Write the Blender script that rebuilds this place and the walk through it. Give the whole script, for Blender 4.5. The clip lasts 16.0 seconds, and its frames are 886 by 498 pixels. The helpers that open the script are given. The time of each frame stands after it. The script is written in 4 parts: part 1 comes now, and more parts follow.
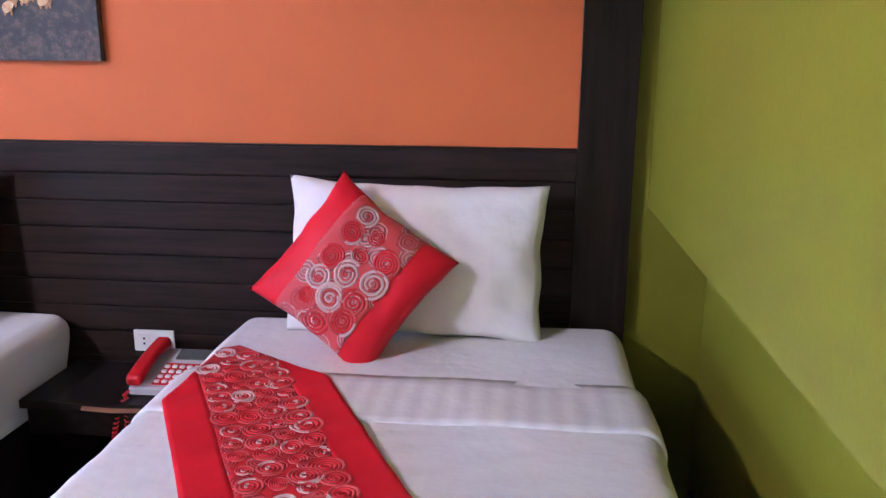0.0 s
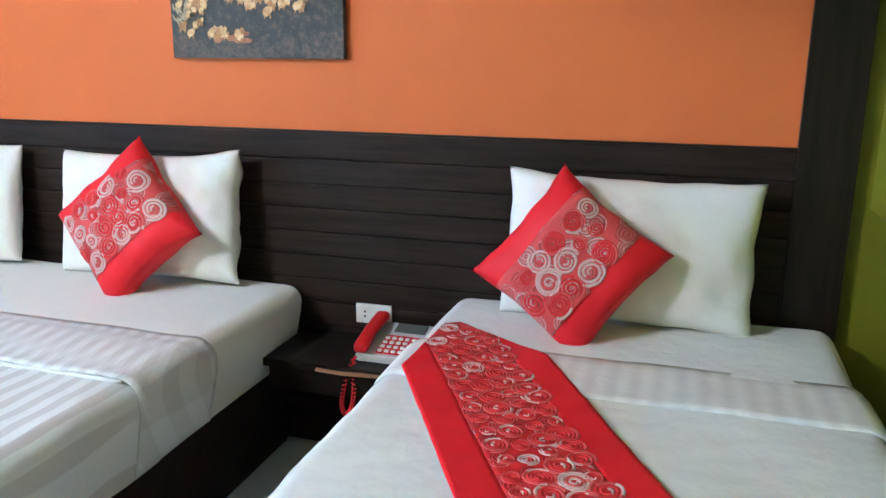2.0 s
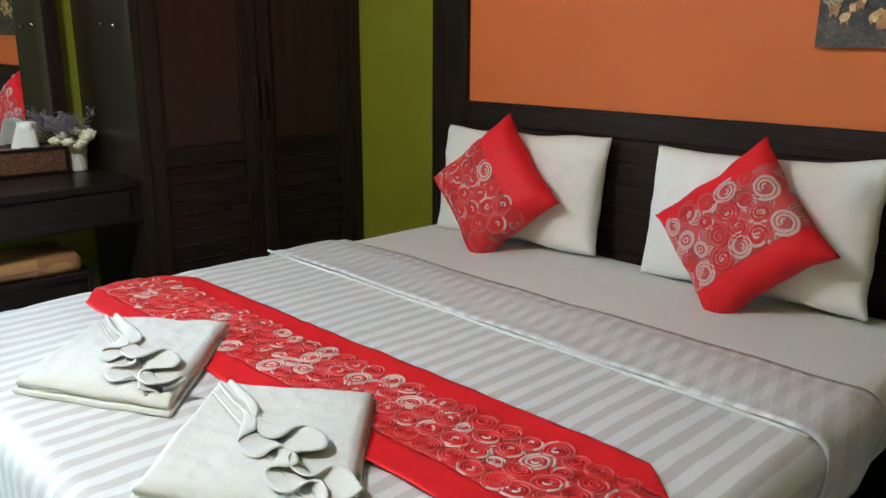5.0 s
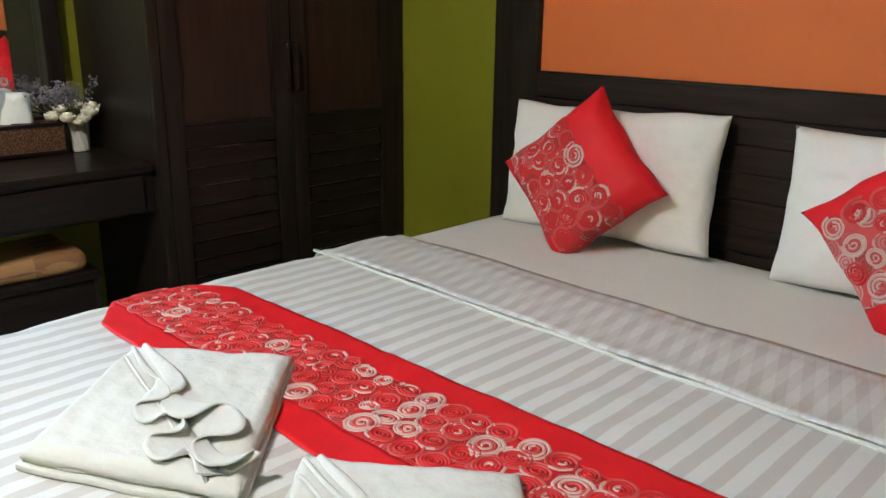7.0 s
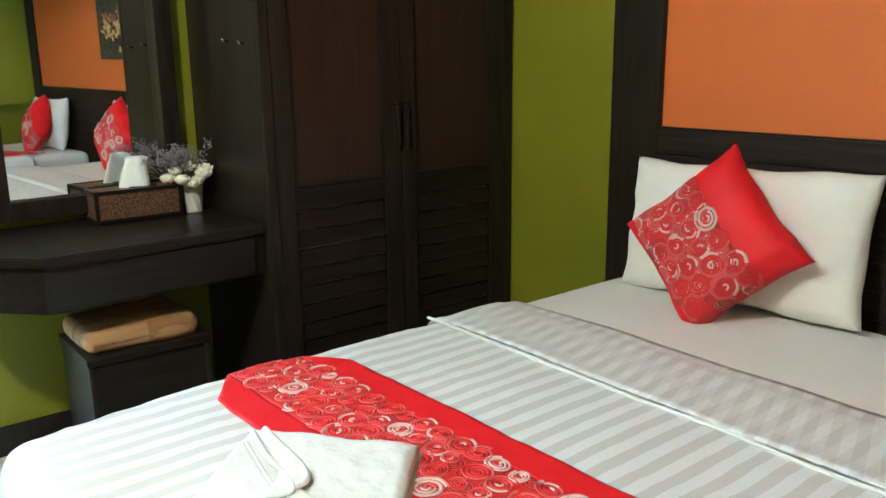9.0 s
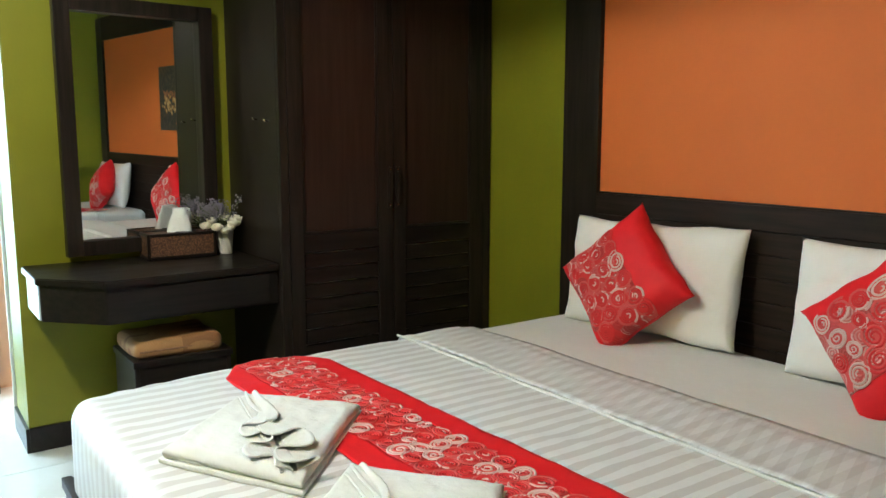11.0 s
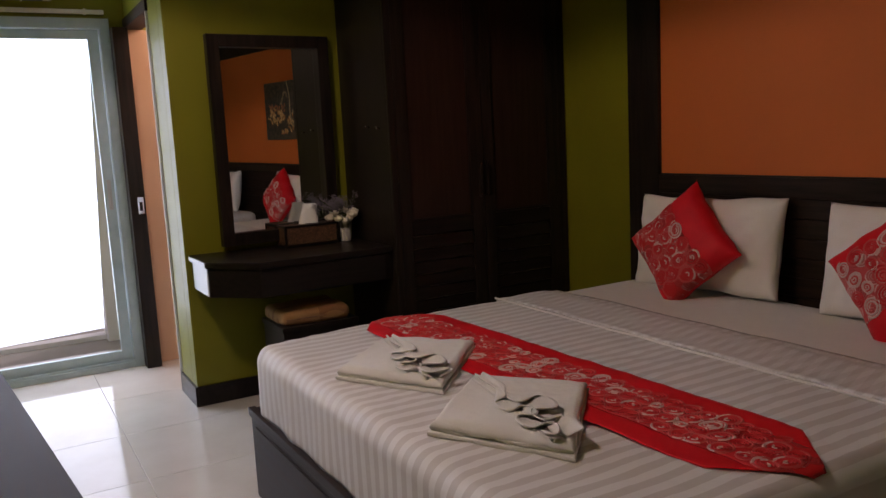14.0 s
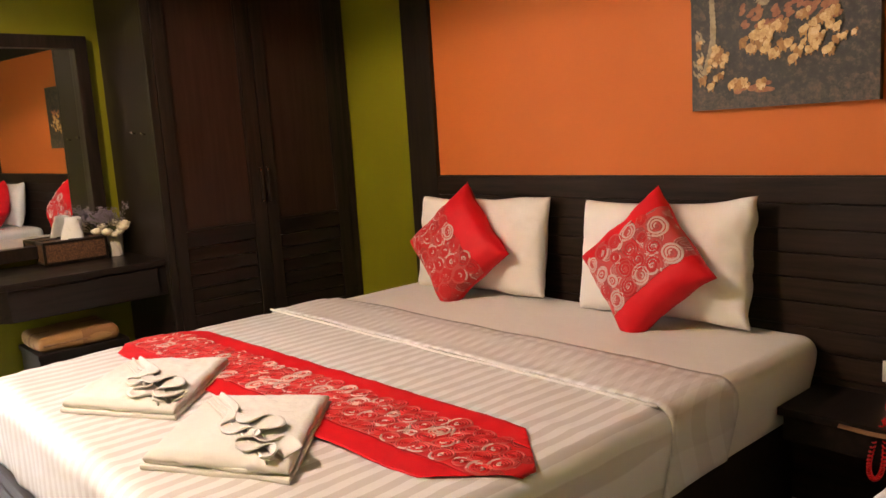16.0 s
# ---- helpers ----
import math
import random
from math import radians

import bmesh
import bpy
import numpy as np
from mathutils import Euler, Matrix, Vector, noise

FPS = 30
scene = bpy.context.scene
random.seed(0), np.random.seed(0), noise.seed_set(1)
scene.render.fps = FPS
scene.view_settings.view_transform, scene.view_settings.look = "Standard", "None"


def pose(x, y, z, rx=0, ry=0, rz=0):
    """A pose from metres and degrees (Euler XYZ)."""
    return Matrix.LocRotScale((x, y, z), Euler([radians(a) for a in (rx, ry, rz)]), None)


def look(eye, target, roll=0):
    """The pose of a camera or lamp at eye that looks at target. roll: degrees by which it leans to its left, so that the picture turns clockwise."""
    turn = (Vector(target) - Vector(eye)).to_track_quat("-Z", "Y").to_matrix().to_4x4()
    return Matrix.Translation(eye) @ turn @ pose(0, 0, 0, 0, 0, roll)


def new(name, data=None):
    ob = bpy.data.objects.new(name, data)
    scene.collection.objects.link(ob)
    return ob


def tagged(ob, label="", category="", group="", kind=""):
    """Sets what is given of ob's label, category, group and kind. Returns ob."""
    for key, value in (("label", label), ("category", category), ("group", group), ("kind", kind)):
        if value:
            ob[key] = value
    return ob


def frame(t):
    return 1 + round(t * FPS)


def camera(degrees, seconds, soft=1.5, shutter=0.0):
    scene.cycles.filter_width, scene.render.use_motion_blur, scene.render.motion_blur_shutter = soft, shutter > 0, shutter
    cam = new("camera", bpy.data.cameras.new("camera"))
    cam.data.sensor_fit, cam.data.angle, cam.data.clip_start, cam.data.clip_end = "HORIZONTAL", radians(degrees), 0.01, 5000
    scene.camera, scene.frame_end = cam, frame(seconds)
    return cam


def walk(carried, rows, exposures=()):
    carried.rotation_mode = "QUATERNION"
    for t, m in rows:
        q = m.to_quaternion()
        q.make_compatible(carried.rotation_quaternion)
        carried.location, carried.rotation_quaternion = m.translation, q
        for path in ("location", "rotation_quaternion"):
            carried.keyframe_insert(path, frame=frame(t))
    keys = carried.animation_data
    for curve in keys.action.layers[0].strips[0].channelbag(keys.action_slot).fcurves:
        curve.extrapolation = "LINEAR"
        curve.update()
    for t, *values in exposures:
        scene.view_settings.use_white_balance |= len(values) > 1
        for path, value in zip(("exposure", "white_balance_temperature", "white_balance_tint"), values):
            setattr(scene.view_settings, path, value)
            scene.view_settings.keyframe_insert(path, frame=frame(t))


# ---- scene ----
cam = camera(58.5, 16.0)
PATH = [
    (0, (-0.076, 0.058, 1.332), (-0.268, 1.992, 0.86), 0.3),
    (0.5, (-0.059, 0.089, 1.334), (-0.509, 1.973, 0.836), -0.3),
    (1, (-0.128, 0.031, 1.349), (-0.587, 1.915, 0.857), 0.1),
    (1.5, (-0.178, -0.058, 1.358), (-0.704, 1.81, 0.875), -0.4),
    (2, (-0.224, -0.102, 1.344), (-0.785, 1.755, 0.857), 0.3),
    (2.5, (-0.351, -0.097, 1.344), (-1.155, 1.668, 0.856), -0.5),
    (3, (-0.478, -0.023, 1.325), (-1.542, 1.602, 0.85), -1.4),
    (3.5, (-0.625, -0.046, 1.319), (-1.938, 1.385, 0.841), -1.4),
    (4, (-0.749, -0.162, 1.327), (-2.144, 1.186, 0.841), -0.8),
    (4.2, (-0.788, -0.214, 1.345), (-2.183, 1.131, 0.853), -0.5),
    (6.3, (-1.238, -0.019, 1.278), (-2.62, 1.332, 0.765), 0.7),
    (6.5, (-1.313, -0.024, 1.281), (-2.692, 1.329, 0.764), 0.8),
    (7, (-1.447, -0.023, 1.277), (-2.801, 1.335, 0.709), 0.7),
    (7.5, (-1.604, 0.037, 1.281), (-2.933, 1.415, 0.703), -0.3),
    (8, (-1.718, 0.094, 1.278), (-3.04, 1.477, 0.698), 0.3),
    (8.5, (-1.712, 0.057, 1.296), (-3.151, 1.335, 0.754), -0.1),
    (9, (-1.602, -0.006, 1.307), (-3.122, 1.211, 0.849), -0.7),
    (9.2, (-1.533, -0.029, 1.31), (-3.046, 1.197, 0.857), -0.5),
    (11.3, (-0.826, -0.234, 1.321), (-2.448, 0.904, 1.048), 0.1),
    (11.5, (-0.749, -0.279, 1.338), (-2.373, 0.856, 1.066), 0.1),
    (12, (-0.58, -0.381, 1.327), (-2.264, 0.664, 1.057), 0.0),
    (12.5, (-0.428, -0.461, 1.322), (-2.142, 0.531, 1.046), -0.1),
    (13, (-0.385, -0.503, 1.314), (-2.117, 0.458, 1.04), -1.5),
    (13.5, (-0.411, -0.556, 1.327), (-2.149, 0.394, 1.052), -2.6),
    (14, (-0.445, -0.592, 1.327), (-2.163, 0.392, 1.042), -2.9),
    (14.5, (-0.44, -0.54, 1.319), (-2.042, 0.619, 1.018), -2.7),
    (15, (-0.396, -0.42, 1.318), (-1.924, 0.836, 1.017), -2.7),
    (15.5, (-0.361, -0.335, 1.318), (-1.88, 0.931, 1.022), -3.3),
    (16, (-0.344, -0.304, 1.311), (-1.832, 0.999, 1.012), -3.7),
]
EXPOSURES = [
    (0.0, 0.92, 4880, 44), (0.6, 0.95, 4880, 38), (1.0, 1.0, 4850, 25), (2.0, 1.0, 4700, 11), (3.0, 0.78, 4680, 3), (4.0, 0.18, 4980, 7), (7.0, 0.06, 5450, 11), (9.0, 0.42, 5400, 3), (11.3, 0.05, 5700, 5),
    (12.5, -1.0, 6050, 19), (13.3, -1.65, 6300, 29), (14.0, -1.6, 6800, 38), (14.5, -0.95, 8000, 48), (15.0, -0.25, 8500, 53), (15.5, 0.2, 8300, 41), (16.0, 0.3, 7700, 34),
]
walk(cam, [(t, look(eye, target, roll)) for t, eye, target, roll in PATH], EXPOSURES)

# ---- world and light ----
world = bpy.data.worlds.new("world")
scene.world = world
world.use_nodes = True
wn = world.node_tree
sky = wn.nodes.new("ShaderNodeTexSky")
sky.sky_type = "NISHITA"
sky.sun_disc = False
sky.sun_elevation = radians(50)
sky.sun_rotation = radians(120)
wn.links.new(sky.outputs[0], wn.nodes["Background"].inputs[0])
wn.nodes["Background"].inputs[1].default_value = 0.12

sun = new("sun", bpy.data.lights.new("sun", "SUN"))
sun.data.energy, sun.data.angle, sun.data.color = 2.0, radians(0.5), (1.0, 0.95, 0.88)
sun.matrix_world = look((0, 0, 10), (3.5, -6.0, 0))


def area_lamp(name, m, sx, sy, watts, colour):
    ob = new(name, bpy.data.lights.new(name, "AREA"))
    ob.data.shape, ob.data.size, ob.data.size_y = "RECTANGLE", sx, sy
    ob.data.energy, ob.data.color = watts, colour
    ob.matrix_world = m
    return ob


# daylight of the open glass door
area_lamp("door_daylight", look((-5.70, -0.72, 1.12), (-2.4, -0.1, 0.55)), 1.5, 1.9, 72, (0.64, 0.88, 1.0))


def spot_lamp(name, x, y, z, watts, size, colour, angle=155):
    ob = new(name, bpy.data.lights.new(name, "SPOT"))
    ob.data.energy, ob.data.color = watts, colour
    ob.data.spot_size, ob.data.spot_blend, ob.data.shadow_soft_size = radians(angle), 0.12, size
    ob.location = (x, y, z)
    return ob


spot_lamp("bed_light", -2.62, -0.62, 2.565, 240, 0.10, (1.0, 0.87, 0.72))
bath_glow = new("bath_glow", bpy.data.lights.new("bath_glow", "POINT"))
bath_glow.data.energy, bath_glow.data.color, bath_glow.data.shadow_soft_size = 55, (1.0, 0.78, 0.58), 0.1
bath_glow.location = (-5.2, 0.9, 2.3)


# ---- materials ----
class Nodes:
    """A short way to write node materials."""

    def __init__(self, name):
        self.mat = bpy.data.materials.new(name)
        self.mat.use_nodes = True
        self.tree = self.mat.node_tree
        self.bsdf = self.tree.nodes["Principled BSDF"]
        self.co = self.tree.nodes.new("ShaderNodeTexCoord").outputs["Object"]

    def add(self, kind, **inputs):
        n = self.tree.nodes.new(kind)
        for key, value in inputs.items():
            self.put(n.inputs[key.replace("_", " ")], value)
        return n

    def put(self, socket, value):
        if isinstance(value, bpy.types.NodeSocket):
            self.tree.links.new(value, socket)
        else:
            socket.default_value = value

    def math(self, op, a, b=0.0, clamp=False):
        n = self.tree.nodes.new("ShaderNodeMath")
        n.operation, n.use_clamp = op, clamp
        self.put(n.inputs[0], a)
        self.put(n.inputs[1], b)
        return n.outputs[0]

    def scaled(self, sx, sy, sz, rz=0.0, shift=(0, 0, 0)):
        n = self.tree.nodes.new("ShaderNodeMapping")
        self.put(n.inputs["Vector"], self.co)
        n.inputs["Scale"].default_value = (sx, sy, sz)
        n.inputs["Rotation"].default_value = (0, 0, rz)
        n.inputs["Location"].default_value = shift
        return n.outputs[0]

    def noise(self, scale, detail=4.0, vector=None, rough=0.55):
        return self.add("ShaderNodeTexNoise", Vector=vector or self.co, Scale=scale, Detail=detail, Roughness=rough).outputs["Fac"]

    def ramp(self, fac, *stops):
        n = self.tree.nodes.new("ShaderNodeValToRGB")
        self.put(n.inputs[0], fac)
        els = n.color_ramp.elements
        while len(els) < len(stops):
            els.new(0.5)
        for e, (pos, col) in zip(els, stops):
            e.position, e.color = pos, (*col, 1)
        return n.outputs[0]

    def mix(self, fac, a, b):
        n = self.tree.nodes.new("ShaderNodeMix")
        n.data_type = "RGBA"
        self.put(n.inputs[0], fac)
        self.put(n.inputs[6], a if isinstance(a, bpy.types.NodeSocket) else (*a, 1))
        self.put(n.inputs[7], b if isinstance(b, bpy.types.NodeSocket) else (*b, 1))
        return n.outputs[2]

    def done(self, colour=None, rough=0.5, bump=None, strength=0.2, distance=0.01, metal=0.0, **more):
        b = self.bsdf
        if colour is not None:
            self.put(b.inputs["Base Color"], colour if isinstance(colour, bpy.types.NodeSocket) else (*colour, 1))
        self.put(b.inputs["Roughness"], rough)
        b.inputs["Metallic"].default_value = metal
        for key, value in more.items():
            self.put(b.inputs[key.replace("_", " ")], value)
        if bump is not None:
            n = self.add("ShaderNodeBump", Height=bump, Strength=strength, Distance=distance)
            self.tree.links.new(n.outputs[0], b.inputs["Normal"])
        return self.mat


def paint(name, col, var=0.12, rough=0.6, bump=0.15, gloss=0.22):
    n = Nodes(name)
    big, fine = n.noise(1.3, 3), n.noise(90, 3)
    c = n.ramp(big, (0.3, tuple(v * (1 - var) for v in col)), (0.7, tuple(min(1, v * (1 + var)) for v in col)))
    return n.done(c, rough, fine, bump, 0.004, Specular_IOR_Level=gloss)


def wood(name, dark, light, axis="x", rough=0.34, gloss=0.22):
    n = Nodes(name)
    sc = {"x": (2.5, 40, 40), "y": (40, 2.5, 40), "z": (40, 40, 2.5)}[axis]
    v = n.scaled(*sc)
    grain = n.noise(1.0, 6, v, 0.65)
    blot = n.noise(3.0, 3)
    c = n.mix(n.math("MULTIPLY", blot, 0.5), n.ramp(grain, (0.35, dark), (0.75, light)), dark)
    r = n.math("ADD", n.math("MULTIPLY", grain, 0.22), rough - 0.1)
    return n.done(c, r, grain, 0.12, 0.003, Specular_IOR_Level=gloss)


DARK, LIGHT = (0.010, 0.0078, 0.0062), (0.036, 0.025, 0.018)
wood_x = wood("espresso_wood_x", (0.012, 0.008, 0.006), (0.050, 0.031, 0.022), "x", 0.5, 0.14)
wood_y = wood("espresso_wood_y", (0.007, 0.0052, 0.0042), (0.024, 0.0165, 0.012), "y")
wood_z = wood("espresso_wood_z", DARK, LIGHT, "z")
wood_red = wood("espresso_wood_panel", (0.022, 0.011, 0.008), (0.046, 0.024, 0.016), "z")
# Worn edge wood, its pale tone also standing for light caught along the bevel.
_e = Nodes("worn_lit_wood_edge")
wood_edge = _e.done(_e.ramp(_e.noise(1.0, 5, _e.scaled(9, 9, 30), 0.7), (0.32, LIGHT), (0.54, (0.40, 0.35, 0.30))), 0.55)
wood_worn = wood("worn_raw_wood", (0.20, 0.10, 0.05), (0.42, 0.24, 0.13), "x", 0.6)
green_paint = paint("green_wall_paint", (0.200, 0.198, 0.008), 0.12, 0.42, 0.15, 0.42)
orange_paint = paint("orange_wall_paint", (0.63, 0.158, 0.034), 0.06)
white_paint = paint("white_ceiling_paint", (0.74, 0.72, 0.66), 0.04)
beige_tile = paint("beige_bath_tile", (0.62, 0.42, 0.28), 0.08, 0.25)
plaster = paint("balcony_plaster", (0.78, 0.77, 0.74), 0.08)
base_paint = wood("dark_baseboard", (0.012, 0.010, 0.010), (0.028, 0.022, 0.02), "x", 0.3)


def cloth(name, col, weave=420, rough=0.85, wrinkle=0.35, scale=5.0):
    n = Nodes(name)
    w = n.noise(scale, 4)
    fine = n.noise(weave, 2)
    c = n.ramp(n.noise(2.2, 3), (0.3, tuple(v * 0.95 for v in col)), (0.7, col))
    h = n.math("ADD", n.math("MULTIPLY", w, 1.0), n.math("MULTIPLY", fine, 0.03))
    return n.done(c, rough, h, wrinkle, 0.02, Sheen_Weight=0.15)


sheet_white = cloth("plain_white_sheet", (0.72, 0.70, 0.65), wrinkle=0.22)
pillow_white = cloth("white_pillowcase", (0.80, 0.78, 0.73), wrinkle=0.45, scale=7)
towel_white = cloth("white_towelling", (0.70, 0.70, 0.66), weave=700, rough=0.95, wrinkle=0.45, scale=12)
single_white = cloth("wrinkled_white_cover", (0.74, 0.72, 0.68), wrinkle=0.8, scale=4.5)
tissue_white = cloth("tissue_paper", (0.82, 0.82, 0.78), wrinkle=0.5, scale=30)


def striped(name, along="x", period=0.053, cross=False):
    n = Nodes(name)
    sep = n.add("ShaderNodeSeparateXYZ", Vector=n.co)
    s = n.math("SINE", n.math("MULTIPLY", sep.outputs[0], 2 * math.pi / period))
    m = n.math("MULTIPLY_ADD", s, 6.0)
    n.put(m.node.inputs[2], 0.5)
    m.node.use_clamp = True
    if cross:
        s2 = n.math("SINE", n.math("MULTIPLY", n.math("ADD", sep.outputs[0], n.math("MULTIPLY", sep.outputs[1], 0.35)), 2 * math.pi / (period * 0.93)))
        m2 = n.math("MULTIPLY_ADD", s2, 6.0)
        n.put(m2.node.inputs[2], 0.5)
        m2.node.use_clamp = True
        m = n.math("MULTIPLY", n.math("ADD", m, m2), 0.5)
    c = n.mix(m, (0.70, 0.70, 0.69), (0.55, 0.53, 0.51))
    r = n.math("SUBTRACT", 0.72, n.math("MULTIPLY", m, 0.25))
    h = n.math("ADD", n.noise(5.5, 4), n.math("MULTIPLY", n.noise(400, 2), 0.03))
    return n.done(c, r, h, 0.3, 0.02)


stripe_sheet = striped("striped_satin_sheet")
stripe_fold = striped("striped_satin_fold", cross=True)
faint_stripe = Nodes("faint_striped_sheet")
_s = faint_stripe.add("ShaderNodeSeparateXYZ", Vector=faint_stripe.co)
_w = faint_stripe.math("SINE", faint_stripe.math("MULTIPLY", _s.outputs[0], 2 * math.pi / 0.05))
faint_stripe = faint_stripe.done(
    faint_stripe.mix(faint_stripe.math("MULTIPLY_ADD", _w, 0.5), (0.76, 0.74, 0.70), (0.67, 0.645, 0.61)), 0.75, faint_stripe.noise(6, 4), 0.45, 0.02)


def silk(name, col):
    n = Nodes(name)
    w = n.noise(9, 4)
    c = n.ramp(w, (0.3, tuple(v * 0.85 for v in col)), (0.7, col))
    return n.done(c, 0.6, n.math("ADD", w, n.math("MULTIPLY", n.noise(260, 2, n.scaled(1, 6, 1)), 0.04)), 0.35, 0.01, Specular_IOR_Level=0.3)


red_silk = silk("red_silk", (0.74, 0.010, 0.016))


def rosettes(name, size=0.062, flat=True, ground=(0.62, 0.014, 0.018), pale=0.70, fill=0.15):
    """Embroidered rings like little roses on red silk."""
    n = Nodes(name)
    warp = n.add("ShaderNodeTexNoise", Vector=n.co, Scale=26.0, Detail=3.0).outputs["Color"]
    v = n.add("ShaderNodeVectorMath", Vector=warp)
    v.operation = "SCALE"
    v.inputs["Scale"].default_value = 0.016
    add = n.tree.nodes.new("ShaderNodeVectorMath")
    n.put(add.inputs[0], n.scaled(1, 1, 0.0 if flat else 1.0))
    n.put(add.inputs[1], v.outputs[0])
    vor = n.tree.nodes.new("ShaderNodeTexVoronoi")
    n.put(vor.inputs["Vector"], add.outputs[0])
    vor.voronoi_dimensions = "2D"
    vor.inputs["Scale"].default_value = 1 / size
    vor.inputs["Randomness"].default_value = 0.62
    d = vor.outputs["Distance"]
    cell = n.add("ShaderNodeSeparateColor", Color=vor.outputs["Color"])
    ring = n.math("SINE", n.math("ADD", n.math("MULTIPLY", d, 44.0), n.math("MULTIPLY", cell.outputs[0], 6.0)))
    ring = n.math("MULTIPLY_ADD", ring, 0.5)
    n.put(ring.node.inputs[2], 0.5)
    inside = n.math("LESS_THAN", d, 0.46)
    rim = n.math("MULTIPLY", n.math("GREATER_THAN", d, 0.30), inside)
    grain = n.noise(55, 4)
    patch = n.math("MULTIPLY", n.math("SUBTRACT", n.math("ADD", grain, n.math("MULTIPLY", cell.outputs[1], 0.42)), pale), 5.0, True)
    body = n.math("MULTIPLY", n.math("MULTIPLY", inside, n.math("ADD", 0.25, n.math("MULTIPLY", ring, 0.75))), n.math("MULTIPLY", cell.outputs[1], fill))
    edge = n.math("MULTIPLY", n.math("MULTIPLY", rim, ring), patch)
    fac = n.math("MAXIMUM", body, edge)
    deep = n.mix(n.math("MULTIPLY", inside, cell.outputs[2]), ground, tuple(v * 0.62 for v in ground))
    thread = n.mix(cell.outputs[0], (0.70, 0.34, 0.31), (0.76, 0.64, 0.60))
    c = n.mix(n.math("MULTIPLY", fac, 0.92), deep, thread)
    h = n.math("ADD", n.math("MULTIPLY", fac, 0.6), n.math("MULTIPLY", n.math("MULTIPLY", ring, inside), 0.6))
    return n.done(c, 0.65, h, 0.6, 0.006, Specular_IOR_Level=0.3)


rose_cloth = rosettes("rosette_cloth", 0.05, True, (0.60, 0.016, 0.018), 0.80, 0.12)
ribbon_white = silk("pale_pink_ribbon", (0.70, 0.47, 0.43))
ribbon_coral = silk("coral_ribbon", (0.66, 0.095, 0.085))
ribbon_red = silk("red_ribbon", (0.66, 0.028, 0.030))
rose_cushion = rosettes("rosette_cushion_cloth", 0.060, True, (0.60, 0.03, 0.03), 0.62, 0.30)
rose_pale = rosettes("rosette_cushion_pale", 0.062, True, (0.62, 0.075, 0.07), 0.55, 0.85)


def tile_material():
    n = Nodes("polished_floor_tile")
    info = n.tree.nodes.new("ShaderNodeObjectInfo")
    cloud = n.noise(2.4, 6)
    c = n.ramp(cloud, (0.3, (0.62, 0.59, 0.53)), (0.7, (0.74, 0.72, 0.67)))
    c = n.mix(n.math("MULTIPLY", info.outputs["Random"], 0.25), c, (0.60, 0.57, 0.52))
    r = n.math("MULTIPLY_ADD", n.noise(14, 4), 0.10)
    n.put(r.node.inputs[2], 0.02)
    return n.done(c, r, n.noise(3, 2), 0.02, 0.003)


floor_tile = tile_material()
grout = paint("tile_grout", (0.36, 0.34, 0.30), 0.1, 0.9)
aluminium = Nodes("bluish_aluminium")
aluminium = aluminium.done(aluminium.ramp(aluminium.noise(12), (0.3, (0.42, 0.55, 0.58)), (0.7, (0.50, 0.62, 0.65))), 0.42, metal=0.25)
glass = Nodes("door_glass").done((1, 1, 1), 0.0, Transmission_Weight=1.0, IOR=1.05)
mirror_mat = Nodes("mirror_silver").done((0.86, 0.88, 0.87), 0.012, metal=1.0)
chrome = Nodes("chrome").done((0.72, 0.72, 0.72), 0.2, metal=1.0)
white_plastic = paint("white_plastic", (0.74, 0.73, 0.69), 0.03, 0.35, 0.02)
grey_plastic = paint("silver_plastic", (0.50, 0.50, 0.50), 0.04, 0.35, 0.02)
black_plastic = paint("black_plastic", (0.02, 0.02, 0.022), 0.1, 0.4, 0.02)
red_plastic = paint("red_plastic", (0.52, 0.014, 0.014), 0.05, 0.28, 0.02)
lcd = paint("grey_display", (0.10, 0.11, 0.10), 0.05, 0.2, 0.0)
# Pale colour carries the window daylight on the edges it covers.
daylit_edge = paint("pale_daylit_edge", (0.62, 0.66, 0.66), 0.05, 0.35, 0.02)


def rattan_material():
    n = Nodes("woven_rattan")
    w = n.tree.nodes.new("ShaderNodeTexBrick")
    n.put(w.inputs["Vector"], n.scaled(60, 60, 60))
    vo = n.add("ShaderNodeTexVoronoi", Vector=n.co, Scale=170.0)
    c = n.ramp(vo.outputs["Distance"], (0.1, (0.26, 0.13, 0.055)), (0.6, (0.07, 0.03, 0.014)))
    return n.done(c, 0.6, vo.outputs["Distance"], 0.6, 0.003)


rattan = rattan_material()


def cushion_print():
    n = Nodes("tan_printed_cushion")
    v = n.add("ShaderNodeTexVoronoi", Vector=n.co, Scale=8.0)
    cell = n.add("ShaderNodeSeparateColor", Color=v.outputs["Color"])
    blob = n.math("LESS_THAN", v.outputs["Distance"], 0.38)
    bands = n.math("MULTIPLY", n.math("GREATER_THAN", n.math("SINE", n.math("MULTIPLY", n.add("ShaderNodeSeparateXYZ", Vector=n.co).outputs[0], 95.0)), 0.2), n.math("GREATER_THAN", cell.outputs[1], 0.6))
    c = n.mix(n.math("MULTIPLY", bands, 0.6), (0.36, 0.19, 0.07), (0.17, 0.07, 0.025))
    c = n.mix(n.math("MULTIPLY", blob, n.math("GREATER_THAN", cell.outputs[0], 0.4)), c, (0.15, 0.028, 0.018))
    return n.done(c, 0.8, n.noise(12), 0.4, 0.01)


tan_print = cushion_print()


